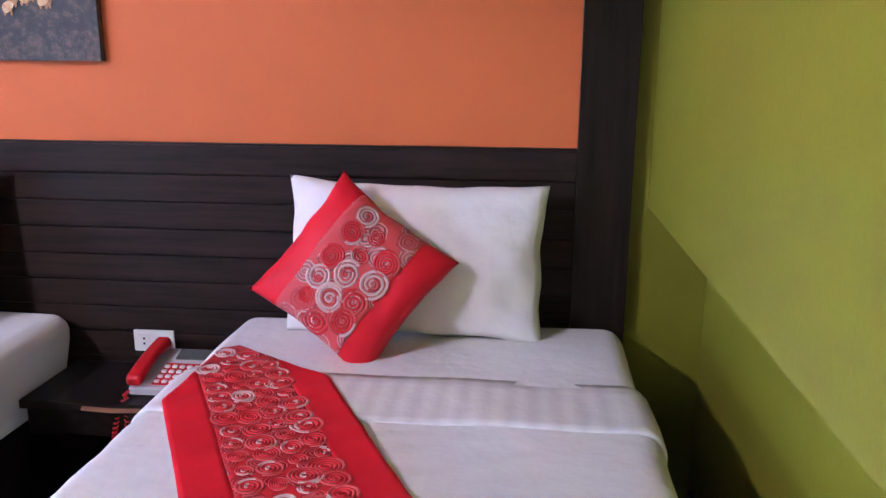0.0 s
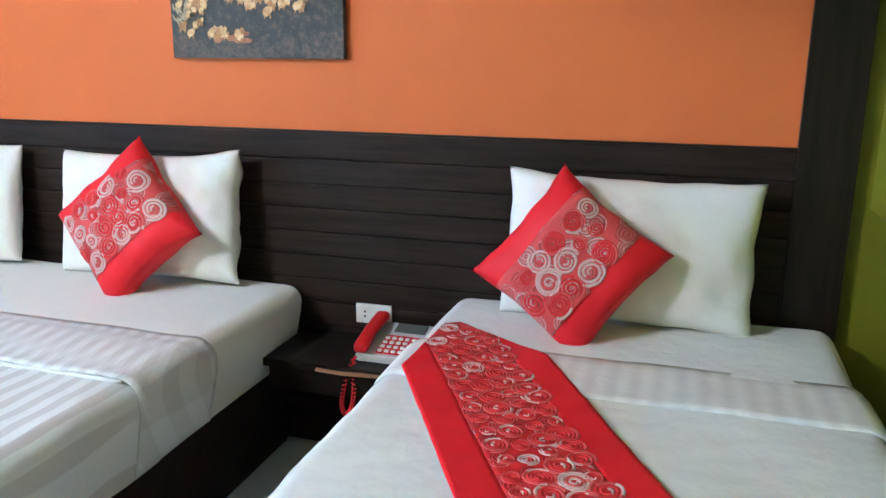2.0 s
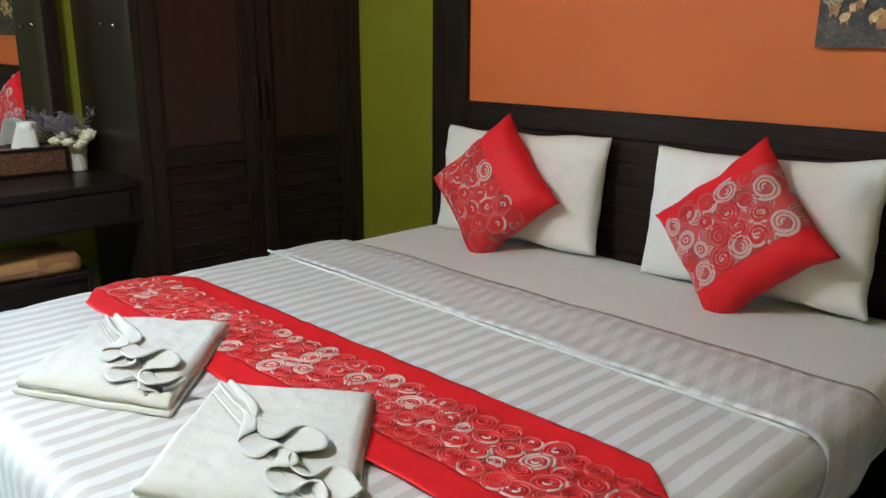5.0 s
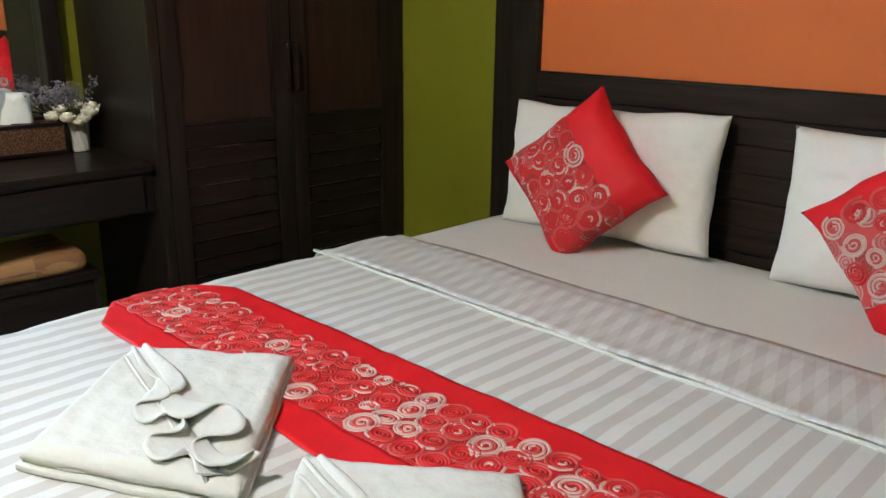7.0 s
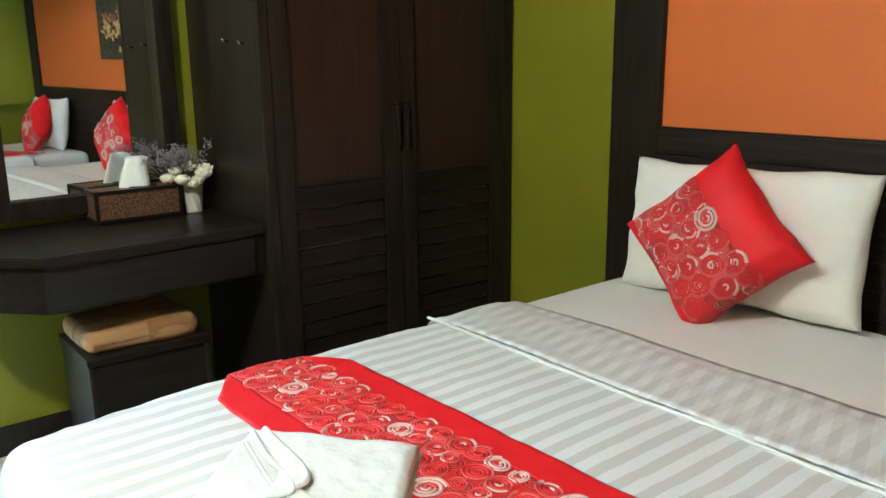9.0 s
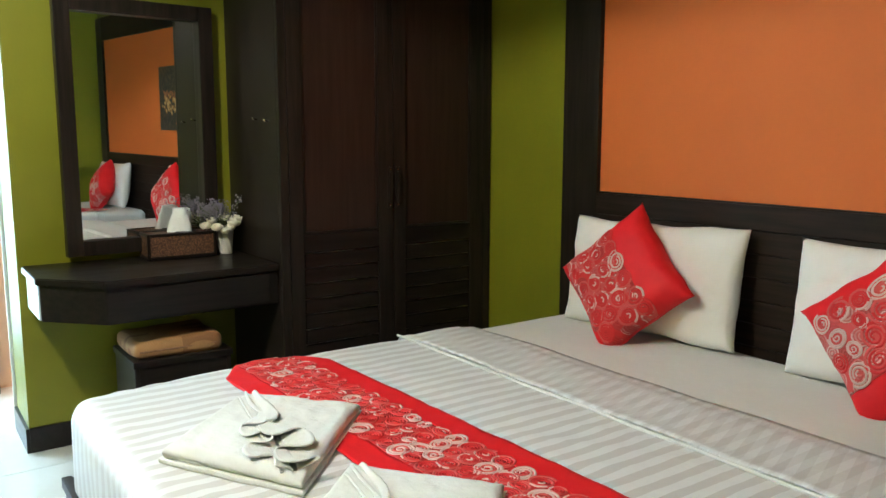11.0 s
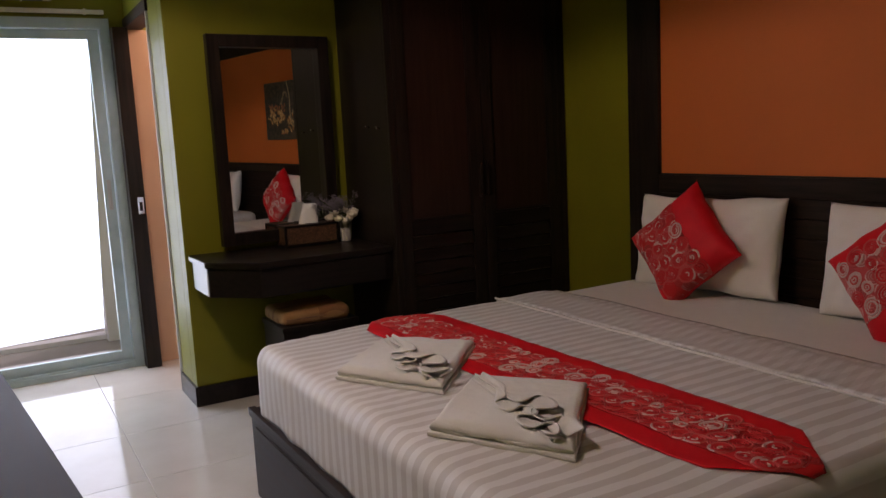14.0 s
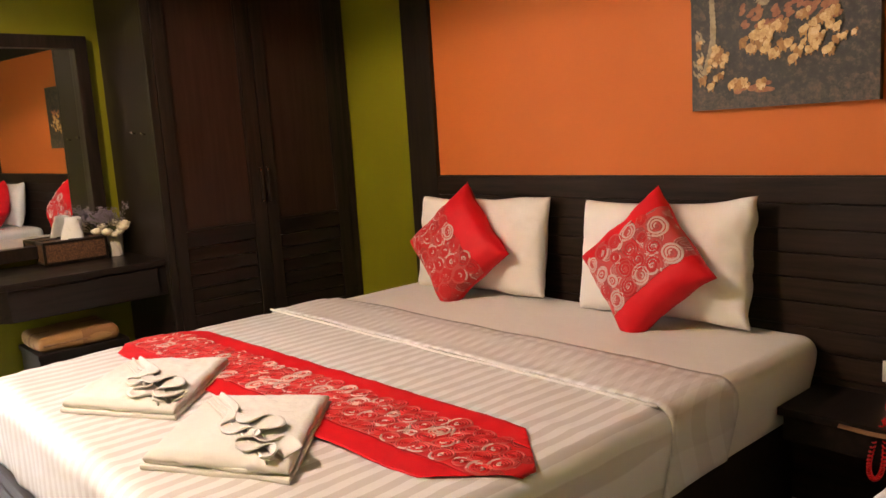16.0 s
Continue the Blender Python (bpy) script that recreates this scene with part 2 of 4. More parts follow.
def canvas_paint(name, stops, scale):
    n = Nodes(name)
    return n.done(n.ramp(n.noise(scale, 7, None, 0.7), *stops), 0.6, n.noise(200, 3), 0.3, 0.002)


canvas_dark = canvas_paint("painted_forest", ((0.36, (0.022, 0.021, 0.020)), (0.52, (0.036, 0.034, 0.028)), (0.62, (0.10, 0.075, 0.05)), (0.70, (0.06, 0.035, 0.022))), 40)
canvas_bush = canvas_paint("painted_bushes", ((0.35, (0.025, 0.023, 0.020)), (0.5, (0.065, 0.055, 0.04)), (0.65, (0.13, 0.085, 0.055))), 70)
canvas_cream = canvas_paint("painted_cream", ((0.35, (0.42, 0.22, 0.08)), (0.52, (0.64, 0.43, 0.18)), (0.68, (0.75, 0.60, 0.34))), 45)
canvas_gold = canvas_paint("painted_gold", ((0.35, (0.26, 0.11, 0.03)), (0.6, (0.46, 0.24, 0.07))), 60)
canvas_rust = canvas_paint("painted_rust", ((0.35, (0.22, 0.07, 0.03)), (0.6, (0.40, 0.16, 0.07))), 40)
canvas_trunk = canvas_paint("painted_trunk", ((0.35, (0.22, 0.17, 0.09)), (0.6, (0.42, 0.34, 0.20))), 50)
leaf_green = paint("dried_leaf_green", (0.10, 0.12, 0.05), 0.2, 0.7)
lilac = paint("dried_lilac", (0.24, 0.21, 0.25), 0.25, 0.8)
petal = paint("cream_petal", (0.80, 0.74, 0.58), 0.08, 0.6)
ceramic = paint("ribbed_white_ceramic", (0.62, 0.58, 0.52), 0.08, 0.35)
glow = Nodes("lamp_diffuser").done((0.9, 0.9, 0.9), 0.5, Emission_Color=(1.0, 0.85, 0.66, 1), Emission_Strength=6.0)
bright_sky = Nodes("bright_overcast_distance").done((0.9, 0.9, 0.9), 0.9, Emission_Color=(0.94, 0.98, 1.0, 1), Emission_Strength=2.6)


# ---- building helpers ----
def thing(name, base, label, category, group="", kind=""):
    ob = new(name)
    ob.empty_display_size = 0.05
    ob.location = base
    return tagged(ob, label, category, group, kind)


def place(ob, parent):
    if parent is not None:
        ob.parent = parent
        if parent.parent is None:
            ob.matrix_parent_inverse = Matrix.Translation(-parent.location)
    return ob


def part(name, bm, material, parent=None, label="", smooth=False):
    """One mesh object; its vertices are in world metres."""
    me = bpy.data.meshes.new(name)
    bmesh.ops.recalc_face_normals(bm, faces=bm.faces)
    bm.to_mesh(me)
    bm.free()
    mats = material if isinstance(material, (list, tuple)) else [material]
    for m in mats:
        me.materials.append(m)
    if smooth:
        me.polygons.foreach_set("use_smooth", [True] * len(me.polygons))
    ob = new(name, me)
    place(ob, parent)
    return tagged(ob, label)


def slab(x0, x1, y0, y1, z0, z1, bevel=0.003, bm=None):
    bm = bm or bmesh.new()
    m = Matrix.Translation(((x0 + x1) / 2, (y0 + y1) / 2, (z0 + z1) / 2)) @ Matrix.Diagonal((x1 - x0, y1 - y0, z1 - z0, 1))
    made = bmesh.ops.create_cube(bm, size=1, matrix=m)
    if bevel:
        edges = list({e for v in made["verts"] for e in v.link_edges})
        bmesh.ops.bevel(bm, geom=edges, offset=bevel, segments=2, affect="EDGES", profile=0.7)
    return bm


def worn_lit(bm, face):
    """Gives the narrow upper edge that looks along face the second material, pale with wear and painted light."""
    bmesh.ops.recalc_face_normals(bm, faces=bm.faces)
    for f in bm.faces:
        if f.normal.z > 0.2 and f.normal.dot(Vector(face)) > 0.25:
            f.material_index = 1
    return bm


def slabs(*boxes, bevel=0.003):
    bm = bmesh.new()
    for b in boxes:
        slab(*b, bevel=bevel, bm=bm)
    return bm


def prism(points, z0, z1, bevel=0.003):
    bm = bmesh.new()
    f = bm.faces.new([bm.verts.new((x, y, z0)) for x, y in points])
    up = bmesh.ops.extrude_face_region(bm, geom=[f])
    for v in up["geom"]:
        if isinstance(v, bmesh.types.BMVert):
            v.co.z = z1
    if bevel:
        bmesh.ops.bevel(bm, geom=bm.edges[:], offset=bevel, segments=2, affect="EDGES")
    return bm


def rod(points, radius, sides=10, bm=None):
    """A round bar along the points."""
    bm = bm or bmesh.new()
    pts = [Vector(p) for p in points]
    rings = []
    for i, p in enumerate(pts):
        d = (pts[min(i + 1, len(pts) - 1)] - pts[max(i - 1, 0)]).normalized()
        a = d.orthogonal().normalized() if abs(d.z) > 0.95 else d.cross(Vector((0, 0, 1))).normalized()
        b = d.cross(a)
        rings.append([bm.verts.new(p + radius * (math.cos(2 * math.pi * k / sides) * a + math.sin(2 * math.pi * k / sides) * b)) for k in range(sides)])
    for r, q in zip(rings, rings[1:]):
        for k in range(sides):
            bm.faces.new((r[k], r[(k + 1) % sides], q[(k + 1) % sides], q[k]))
    bm.faces.new(rings[0])
    bm.faces.new(rings[-1][::-1])
    return bm


def disc(x, y, z0, z1, r0, r1, sides=24, bm=None):
    return_bm = bm or bmesh.new()
    bmesh.ops.create_cone(return_bm, cap_ends=True, segments=sides, radius1=r0, radius2=r1, depth=z1 - z0, matrix=Matrix.Translation((x, y, (z0 + z1) / 2)))
    return return_bm


def soft_box(x0, x1, y0, y1, z0, z1, r, step=0.03, wobble=0.0, freq=4.0, seed=0.0):
    """A box with rounded, slightly uneven sides, in even quads."""
    bm = bmesh.new()
    c = Vector(((x0 + x1) / 2, (y0 + y1) / 2, (z0 + z1) / 2))
    h = Vector(((x1 - x0) / 2, (y1 - y0) / 2, (z1 - z0) / 2))
    verts = {}

    def ticks(half):
        inner = half - r
        n = max(2, int(2 * inner / step))
        mid = [-inner + 2 * inner * i / n for i in range(n + 1)]
        edge = [r * math.tan(math.pi / 4 * k / 4) for k in range(1, 5)]
        return [-inner - e for e in reversed(edge)] + mid + [inner + e for e in edge]

    t = [ticks(h[i]) for i in range(3)]

    def vert(p):
        key = tuple(round(v, 5) for v in p)
        if key not in verts:
            inner = Vector([max(-(h[i] - r), min(h[i] - r, p[i])) for i in range(3)])
            d = p - inner
            n = d.normalized()
            q = inner + r * n
            w = c + q
            if wobble:
                k = noise.noise(w * freq + Vector((seed, seed * 1.7, 0)))
                q = q + n * (wobble * k)
            verts[key] = bm.verts.new(c + q)
        return verts[key]

    for a in range(3):
        b, d = (a + 1) % 3, (a + 2) % 3
        for s in (-1, 1):
            for i in range(len(t[b]) - 1):
                for j in range(len(t[d]) - 1):
                    quad = []
                    for u, v in ((i, j), (i + 1, j), (i + 1, j + 1), (i, j + 1)):
                        p = Vector((0, 0, 0))
                        p[a], p[b], p[d] = s * h[a], t[b][u], t[d][v]
                        quad.append(vert(p))
                    bm.faces.new(quad)
    return bm


def keep_faces(bm, test):
    bad = [f for f in bm.faces if not test(f.calc_center_median())]
    bmesh.ops.delete(bm, geom=bad, context="FACES")
    return bm


def thicken(bm, t):
    bmesh.ops.recalc_face_normals(bm, faces=bm.faces)
    bmesh.ops.solidify(bm, geom=bm.faces[:], thickness=t)
    return bm


# ---- the room ----
NORTH, WEST, SOUTH, CEIL = 2.24, -4.52, -1.30, 2.60
GLASS = -5.58
BATH = 0.242


def structure(name, bm, mat, label, category):
    return tagged(part(name, bm, mat), label, category, "", "structure")


floor = structure("floor", slabs((-7.0, 0.8, -1.6, 2.6, -0.12, -0.004), bevel=0), grout, "pale grout bed of the polished tile floor", "floor")
structure("wall_north", slabs((-5.9, 0.8, NORTH, NORTH + 0.14, 0, CEIL), bevel=0), green_paint, "olive green painted wall behind the beds", "wall")
structure("wall_west", slabs((WEST - 0.10, WEST, BATH, NORTH, 0, CEIL), bevel=0.004), green_paint, "olive green painted wall with the dressing mirror", "wall")
structure("wall_south", slabs((-5.9, 0.8, SOUTH - 0.14, SOUTH, 0, CEIL), bevel=0), green_paint, "olive green painted wall facing the beds", "wall")
structure("wall_east", slabs((0.445, 0.64, SOUTH, NORTH, 0, 0.935), (0.272, 0.64, SOUTH, NORTH, 0.935, CEIL), bevel=0), green_paint, "green wall with a recess along its lower part", "wall")
structure("wall_balcony", slabs((GLASS - 0.10, GLASS, SOUTH, 0.15, 2.10, CEIL), (GLASS - 0.10, GLASS, 0.15, NORTH, 0, CEIL), bevel=0), green_paint, "green wall above the sliding glass door", "wall")
structure("wall_bathroom", slabs((-4.86, WEST - 0.10, BATH, BATH + 0.10, 0, CEIL), (GLASS, -4.86, BATH, BATH + 0.10, 2.05, CEIL), bevel=0.003), green_paint, "green bathroom wall beside the open doorway", "wall")
structure("wall_bathroom_lining", slabs((GLASS, GLASS + 0.02, 0.2365, NORTH - 0.02, 0, 2.04), (WEST - 0.12, WEST - 0.1, BATH + 0.1, NORTH, 0, 2.4), (GLASS, WEST - 0.1, NORTH - 0.02, NORTH, 0, 2.4), bevel=0), beige_tile, "warm beige tiled bathroom walls", "wall")
structure("ceiling", slabs((-5.9, 0.8, -1.5, 2.4, CEIL, CEIL + 0.12), bevel=0), white_paint, "plain white ceiling", "ceiling")

structure("baseboard", slabs((WEST, WEST + 0.014, BATH, 1.12, 0, 0.105), (-4.86, WEST + 0.014, BATH - 0.014, BATH, 0, 0.105), bevel=0.002), base_paint, "dark brown wooden baseboard", "baseboard")
structure("baseboard_south", slabs((-5.5, 0.445, SOUTH, SOUTH + 0.014, 0, 0.105), (0.431, 0.445, SOUTH + 0.014, 2.2, 0, 0.105), bevel=0.002), base_paint, "dark brown wooden baseboard", "baseboard")

# orange panel inside the headboard frame
structure("wall_panel", slabs((-3.215, 0.075, 2.222, NORTH, 1.0, 2.16), bevel=0), orange_paint, "orange painted wall panel inside the dark frame", "wall panel")


# ---- bathroom door frame ----
def bathroom_door():
    d = thing("door_1", (-5.3, BATH, 0), "dark wooden frame of the open bathroom doorway", "door frame", "", "structure")
    part("post", slab(GLASS + 0.01, GLASS + 0.13, 0.150, 0.235, 0, 2.04), wood_z, d)
    part("head", slab(GLASS + 0.01, -4.84, BATH - 0.014, BATH + 0.09, 2.04, 2.10), wood_x, d)
    # Daylight on the wall edge beside the doorway, put in as a pale strip.
    part("post", slab(-4.874, -4.858, BATH - 0.012, BATH + 0.10, 0, 2.04), daylit_edge, d, "doorway edge strip, pale with painted daylight")
    strike = part("strike_plate", slabs((GLASS + 0.129, GLASS + 0.133, 0.190, 0.225, 0.95, 1.05), bevel=0.001), chrome, d, "chrome strike plate")
    part("strike_hole", slabs((GLASS + 0.133, GLASS + 0.136, 0.200, 0.216, 0.97, 1.02), bevel=0.001), black_plastic, strike)


bathroom_door()


def water_heater():
    h = thing("water_heater", (GLASS + 0.03, 0.62, 1.55), "white shower water heater on the beige bathroom wall", "water heater")
    part("case", slab(GLASS + 0.022, GLASS + 0.10, 0.5, 0.72, 1.55, 1.9, 0.02), white_plastic, h)
    part("dial", disc(0, 0, 0, 0.02, 0.02, 0.018), grey_plastic, h).matrix_basis = pose(GLASS + 0.10, 0.6, 1.65, 0, 90, 0)
    part("hose", rod([(GLASS + 0.06 + 0.03 * math.sin(i * 0.5), 0.56 + 0.05 * math.sin(i * 0.35), 1.55 - i * 0.05) for i in range(22)], 0.009), white_plastic, h, "pale flexible shower hose")


water_heater()


# ---- sliding glass door ----
def sliding_door():
    d = thing("window_1", (GLASS, -0.65, 0), "sliding glass balcony door in a bluish aluminium frame", "sliding door", "", "structure")
    y0, y1, zt = -1.40, 0.150, 2.10
    part("outer_frame", slabs((GLASS - 0.09, GLASS + 0.03, y1 - 0.055, y1, 0, zt), (GLASS - 0.09, GLASS + 0.03, y0, y0 + 0.05, 0, zt),
                              (GLASS - 0.09, GLASS + 0.03, y0 + 0.05, y1 - 0.055, zt - 0.06, zt), (GLASS - 0.09, GLASS + 0.03, y0 + 0.05, y1 - 0.055, 0.0, 0.035)), aluminium, d)
    part("track", slabs((GLASS - 0.03, GLASS - 0.02, y0 + 0.05, y1 - 0.055, 0.035, 0.05), (GLASS + 0.01, GLASS + 0.02, y0 + 0.05, y1 - 0.055, 0.035, 0.05), bevel=0.001), aluminium, d)
    for k, (a, b, x) in enumerate(((-0.735, y1 - 0.06, GLASS - 0.03), (y0 + 0.05, -0.70, GLASS + 0.012))):
        leaf = part("door_leaf", slabs((x - 0.018, x + 0.018, b - 0.06, b, 0.04, zt - 0.06), (x - 0.018, x + 0.018, a, a + 0.06, 0.04, zt - 0.06),
                                       (x - 0.017, x + 0.017, a + 0.06, b - 0.06, zt - 0.115, zt - 0.062), (x - 0.017, x + 0.017, a + 0.06, b - 0.06, 0.041, 0.105)), aluminium, d)
        pane = part("pane", slab(x - 0.003, x + 0.003, a + 0.055, b - 0.055, 0.10, zt - 0.11, 0), glass, leaf)
        pane.visible_shadow = False
        part("pull", slabs((x + 0.018, x + 0.024, b - 0.042, b - 0.018, 0.98, 1.16), (x + 0.018, x + 0.03, b - 0.034, b - 0.026, 1.0, 1.10)), black_plastic if k else grey_plastic, leaf, "recessed door pull")


sliding_door()


def air_conditioner():
    a = thing("air_conditioner", (GLASS + 0.1, -0.6, 2.19), "white wall air conditioner above the glass door", "air conditioner")
    part("case", soft_box(GLASS, GLASS + 0.20, -1.05, -0.13, 2.19, 2.46, 0.025, 0.06), white_plastic, a, "", True)
    part("outlet", slab(GLASS + 0.05, GLASS + 0.19, -0.99, -0.19, 2.182, 2.192, 0.002), black_plastic, a, "dark air outlet")
    for i in range(4):
        y = -0.93 + i * 0.21
        part("vane", slab(GLASS + 0.06, GLASS + 0.18, y, y + 0.006, 2.176, 2.184, 0.001), white_plastic, a)


air_conditioner()


def conduit():
    c = thing("cable_trunking", (GLASS + 0.01, -0.5, 2.125), "thin white cable trunking above the glass door", "cable trunking")
    part("duct", slab(GLASS, GLASS + 0.02, -1.28, 0.13, 2.125, 2.150, 0.003), white_plastic, c)
    for y in (-0.9, -0.45, 0.02):
        part("clip", slab(GLASS, GLASS + 0.026, y, y + 0.014, 2.120, 2.155, 0.002), white_plastic, c)


conduit()

# ---- balcony ----
structure("balcony_floor", slabs((-7.4, GLASS - 0.1, -2.6, 1.2, -0.20, -0.06), bevel=0), plaster, "pale concrete balcony floor", "balcony floor")
structure("balcony_kerb", slabs((-6.62, -6.50, -2.6, 0.05, -0.06, 0.03), (-6.62, -6.40, 0.05, 0.9, -0.06, 2.6), bevel=0.008), plaster, "white plastered balcony kerb and side wall", "balcony kerb")
structure("balcony_roof", slabs((-7.0, GLASS - 0.1, -2.6, 1.2, 2.45, 2.6), bevel=0), plaster, "white slab over the balcony", "balcony roof")


def railing():
    r = thing("balcony_railing", (-6.6, -1.4, 0.03), "thin white metal balcony railing", "railing")
    for z in (0.96, 0.78, 0.60):
        part("rail", rod([(-6.56, -2.6, z), (-6.56, -0.26, z)], 0.012 if z > 0.9 else 0.005), plaster, r)
    for y in (-1.2, -1.9):
        part("post", rod([(-6.56, y, 0.03), (-6.56, y, 0.96)], 0.014), aluminium, r)


railing()
tagged(part("backdrop", slab(-12.1, -12.0, -14, 14, -6, 12, 0), bright_sky), "burnt-out white sky beyond the balcony", "backdrop", "", "structure")


# ---- headboard ----
def headboard():
    h = thing("headboard", (-1.6, 2.2, 0), "long espresso wooden headboard with planks and tall side posts", "headboard")
    front, back = 2.200, NORTH
    part("post", slab(-3.412, -3.212, front, back, 0, 2.36, 0.004), wood_z, h)
    part("post", slab(0.072, 0.222, front, back, 0, 2.36, 0.004), wood_z, h)
    part("top_rail", slab(-3.212, 0.072, front, back, 2.15, 2.36, 0.004), wood_x, h)
    part("rail", worn_lit(slab(-3.212, 0.072, front, back, 1.006, 1.088, 0.004), (0, -1, 0)), [wood_x, wood_edge], h)
    part("lip", slab(-3.212, 0.072, front + 0.004, front + 0.024, 1.088, 1.094, 0.002), wood_x, h)
    part("backing", slab(-3.212, 0.072, front + 0.014, back, 0.0, 1.006, 0), wood_x, h)
    z = 1.004
    k = 0
    while z > 0.2:
        lo = z - 0.0795
        part("plank", worn_lit(slab(-3.210, 0.070, front + 0.001, front + 0.014, lo + 0.002, z - 0.0015, 0.0024), (0, -1, 0)), [wood_x, wood_edge], h)
        z = lo
        k += 1


headboard()


# ---- beds ----
def taper(bm, x_side, top=0.52, k=0.22):
    """Draws the lower part of one long side inwards."""
    for v in bm.verts:
        if v.co.x > x_side - 0.08 and v.co.z < top:
            v.co.x -= (top - v.co.z) * k
    return bm


def creases(bm, top, depth, limit):
    """Fine drawn creases over a sheet's upper side."""
    for v in bm.verts:
        if v.co.z > top - 0.02 and v.co.y < limit:
            a = noise.noise(Vector((v.co.x * 3 + v.co.y * 2, v.co.y * 9 - v.co.x * 5, 3)))
            b = noise.noise(Vector((v.co.x * 11 - v.co.y * 4, v.co.y * 5 + v.co.x * 6, 9)))
            v.co.z += depth * ((1 - abs(a)) ** 4 * 1.4 + (1 - abs(b)) ** 6 - 0.6)
    return bm


def draw_in(bm):
    """Narrows the foot end of the mattress a little on its far side and rounds its corners."""
    for v in bm.verts:
        k = max(0.0, min(1.0, (0.62 - v.co.y) / 0.42))
        if v.co.x < -2.6:
            v.co.x += 0.055 * k * k * (3 - 2 * k) * (-2.6 - v.co.x) / 0.7
    return bm


def king_bed():
    b = thing("king_bed", (-2.35, 1.2, 0), "king bed with plain white sheet over a dark wooden base", "bed")
    x0, x1, y0, y1 = -3.290, -1.390, 0.205, 2.190
    f = part("base", slabs((-3.312, -1.49, 0.180, 2.195, 0.0, 0.346), bevel=0.006), wood_x, b, "dark wooden box base")
    part("foot_panel", slabs((-3.25, -1.56, 0.174, 0.184, 0.05, 0.29), bevel=0.003), wood_x, f)
    part("top_lip", slabs((-3.317, -1.485, 0.172, 0.20, 0.318, 0.35), bevel=0.004), wood_x, f)
    part("mattress", draw_in(taper(soft_box(x0, x1, y0, y1, 0.31, 0.592, 0.055, 0.03, 0.004, 3.0), x1)), sheet_white, b, "mattress in a smooth plain white sheet", True)


def king_cover():
    t = thing("bed_cover", (-2.35, 0.75, 0.6), "white satin-striped top sheet tucked over the king mattress", "bed sheet")
    bm = soft_box(-3.304, -1.376, 0.190, 2.3, 0.30, 0.602, 0.06, 0.022, 0.005, 5.0, 3.1)
    keep_faces(bm, lambda c: c.y < 1.40 and (c.z > 0.352 if c.x > -1.5 or c.y < 0.25 or c.x < -3.18 else c.z > 0.5))
    for v in bm.verts:
        if v.co.z < 0.52:
            k = (0.54 - v.co.z) / 0.2
            w = 0.004 * math.sin(v.co.x * 21 + v.co.y * 17 + 2 * noise.noise(v.co * 3))
            if v.co.y < 0.25:
                v.co.y += w * k
            else:
                v.co.x += w * k
            if v.co.z < 0.37:
                v.co.z += 0.008 * noise.noise(v.co * 5)
    draw_in(taper(bm, -1.376))
    creases(bm, 0.602, 0.0022, 1.25)
    part("cloth", thicken(bm, 0.004), stripe_sheet, t, "", True)
    bm = soft_box(-3.312, -1.368, 0.0, 2.6, 0.30, 0.610, 0.06, 0.022, 0.006, 5.0, 3.1)
    keep_faces(bm, lambda c: 1.295 < c.y < 1.60 and c.z > 0.37)
    for v in bm.verts:
        v.co.y += 0.010 * noise.noise(Vector((v.co.x * 2.2, 0, v.co.z * 2)))
        if v.co.y < 1.33 and v.co.z > 0.55:
            v.co.z += 0.004
        if v.co.y > 1.55 and v.co.z > 0.57:
            v.co.z -= 0.006
    taper(bm, -1.368)
    part("turned_edge", thicken(bm, 0.005), stripe_fold, t, "turned-down striped edge", True)
    pts = [(-3.295 + i * 0.0628, 1.293 + 0.006 * noise.noise(Vector((i * 0.31, 2, 0))), 0.6065 + 0.001 * math.sin(i)) for i in range(31)]
    part("hem", rod(pts, 0.0045), single_white, t, "rolled hem", True)


def single_bed():
    b = thing("single_bed", (-0.33, 1.2, 0), "single bed in wrinkled white sheets on a dark base", "bed")
    part("base", slabs((-0.84, 0.16, 0.22, 2.195, 0.0, 0.346), bevel=0.006), wood_y, b, "dark wooden box base")
    part("mattress", soft_box(-0.868, 0.212, 0.195, 2.190, 0.30, 0.606, 0.055, 0.028, 0.006, 3.5, 8.0), single_white, b, "mattress in a creased white sheet", True)


def single_cover():
    t = thing("bed_cover", (-0.33, 0.8, 0.6), "creased white top sheet turned down on the single bed", "bed sheet")
    bm = soft_box(-0.882, 0.222, 0.180, 2.4, 0.24, 0.608, 0.06, 0.022, 0.006, 4.2, 5.0)
    keep_faces(bm, lambda c: c.y < 1.60 and c.z > 0.30)
    creases(bm, 0.608, 0.0042, 1.5)
    part("cloth", thicken(bm, 0.004), single_white, t, "", True)
    bm = soft_box(-0.888, 0.228, 0.0, 2.6, 0.24, 0.615, 0.06, 0.022, 0.006, 4.2, 5.0)
    keep_faces(bm, lambda c: 1.525 < c.y < 1.765 and c.z > 0.36)
    for v in bm.verts:
        v.co.y += 0.012 * noise.noise(Vector((v.co.x * 2.6, 4, 0)))
        if v.co.y > 1.74 and v.co.z > 0.58:
            v.co.z -= 0.006
    part("turned_edge", thicken(bm, 0.008), faint_stripe, t, "turned-down faintly striped edge", True)


king_bed()
king_cover()
single_bed()
single_cover()


def bed_height(x, y, x0, x1, top, r=0.06):
    """The height of a made bed's surface near its long sides."""
    d = max(x0 + r - x, x - (x1 - r), 0.0)
    if d <= 0:
        return top
    if d < r:
        return top - r + math.sqrt(max(r * r - d * d, 0))
    return top - r - (d - r) * 3


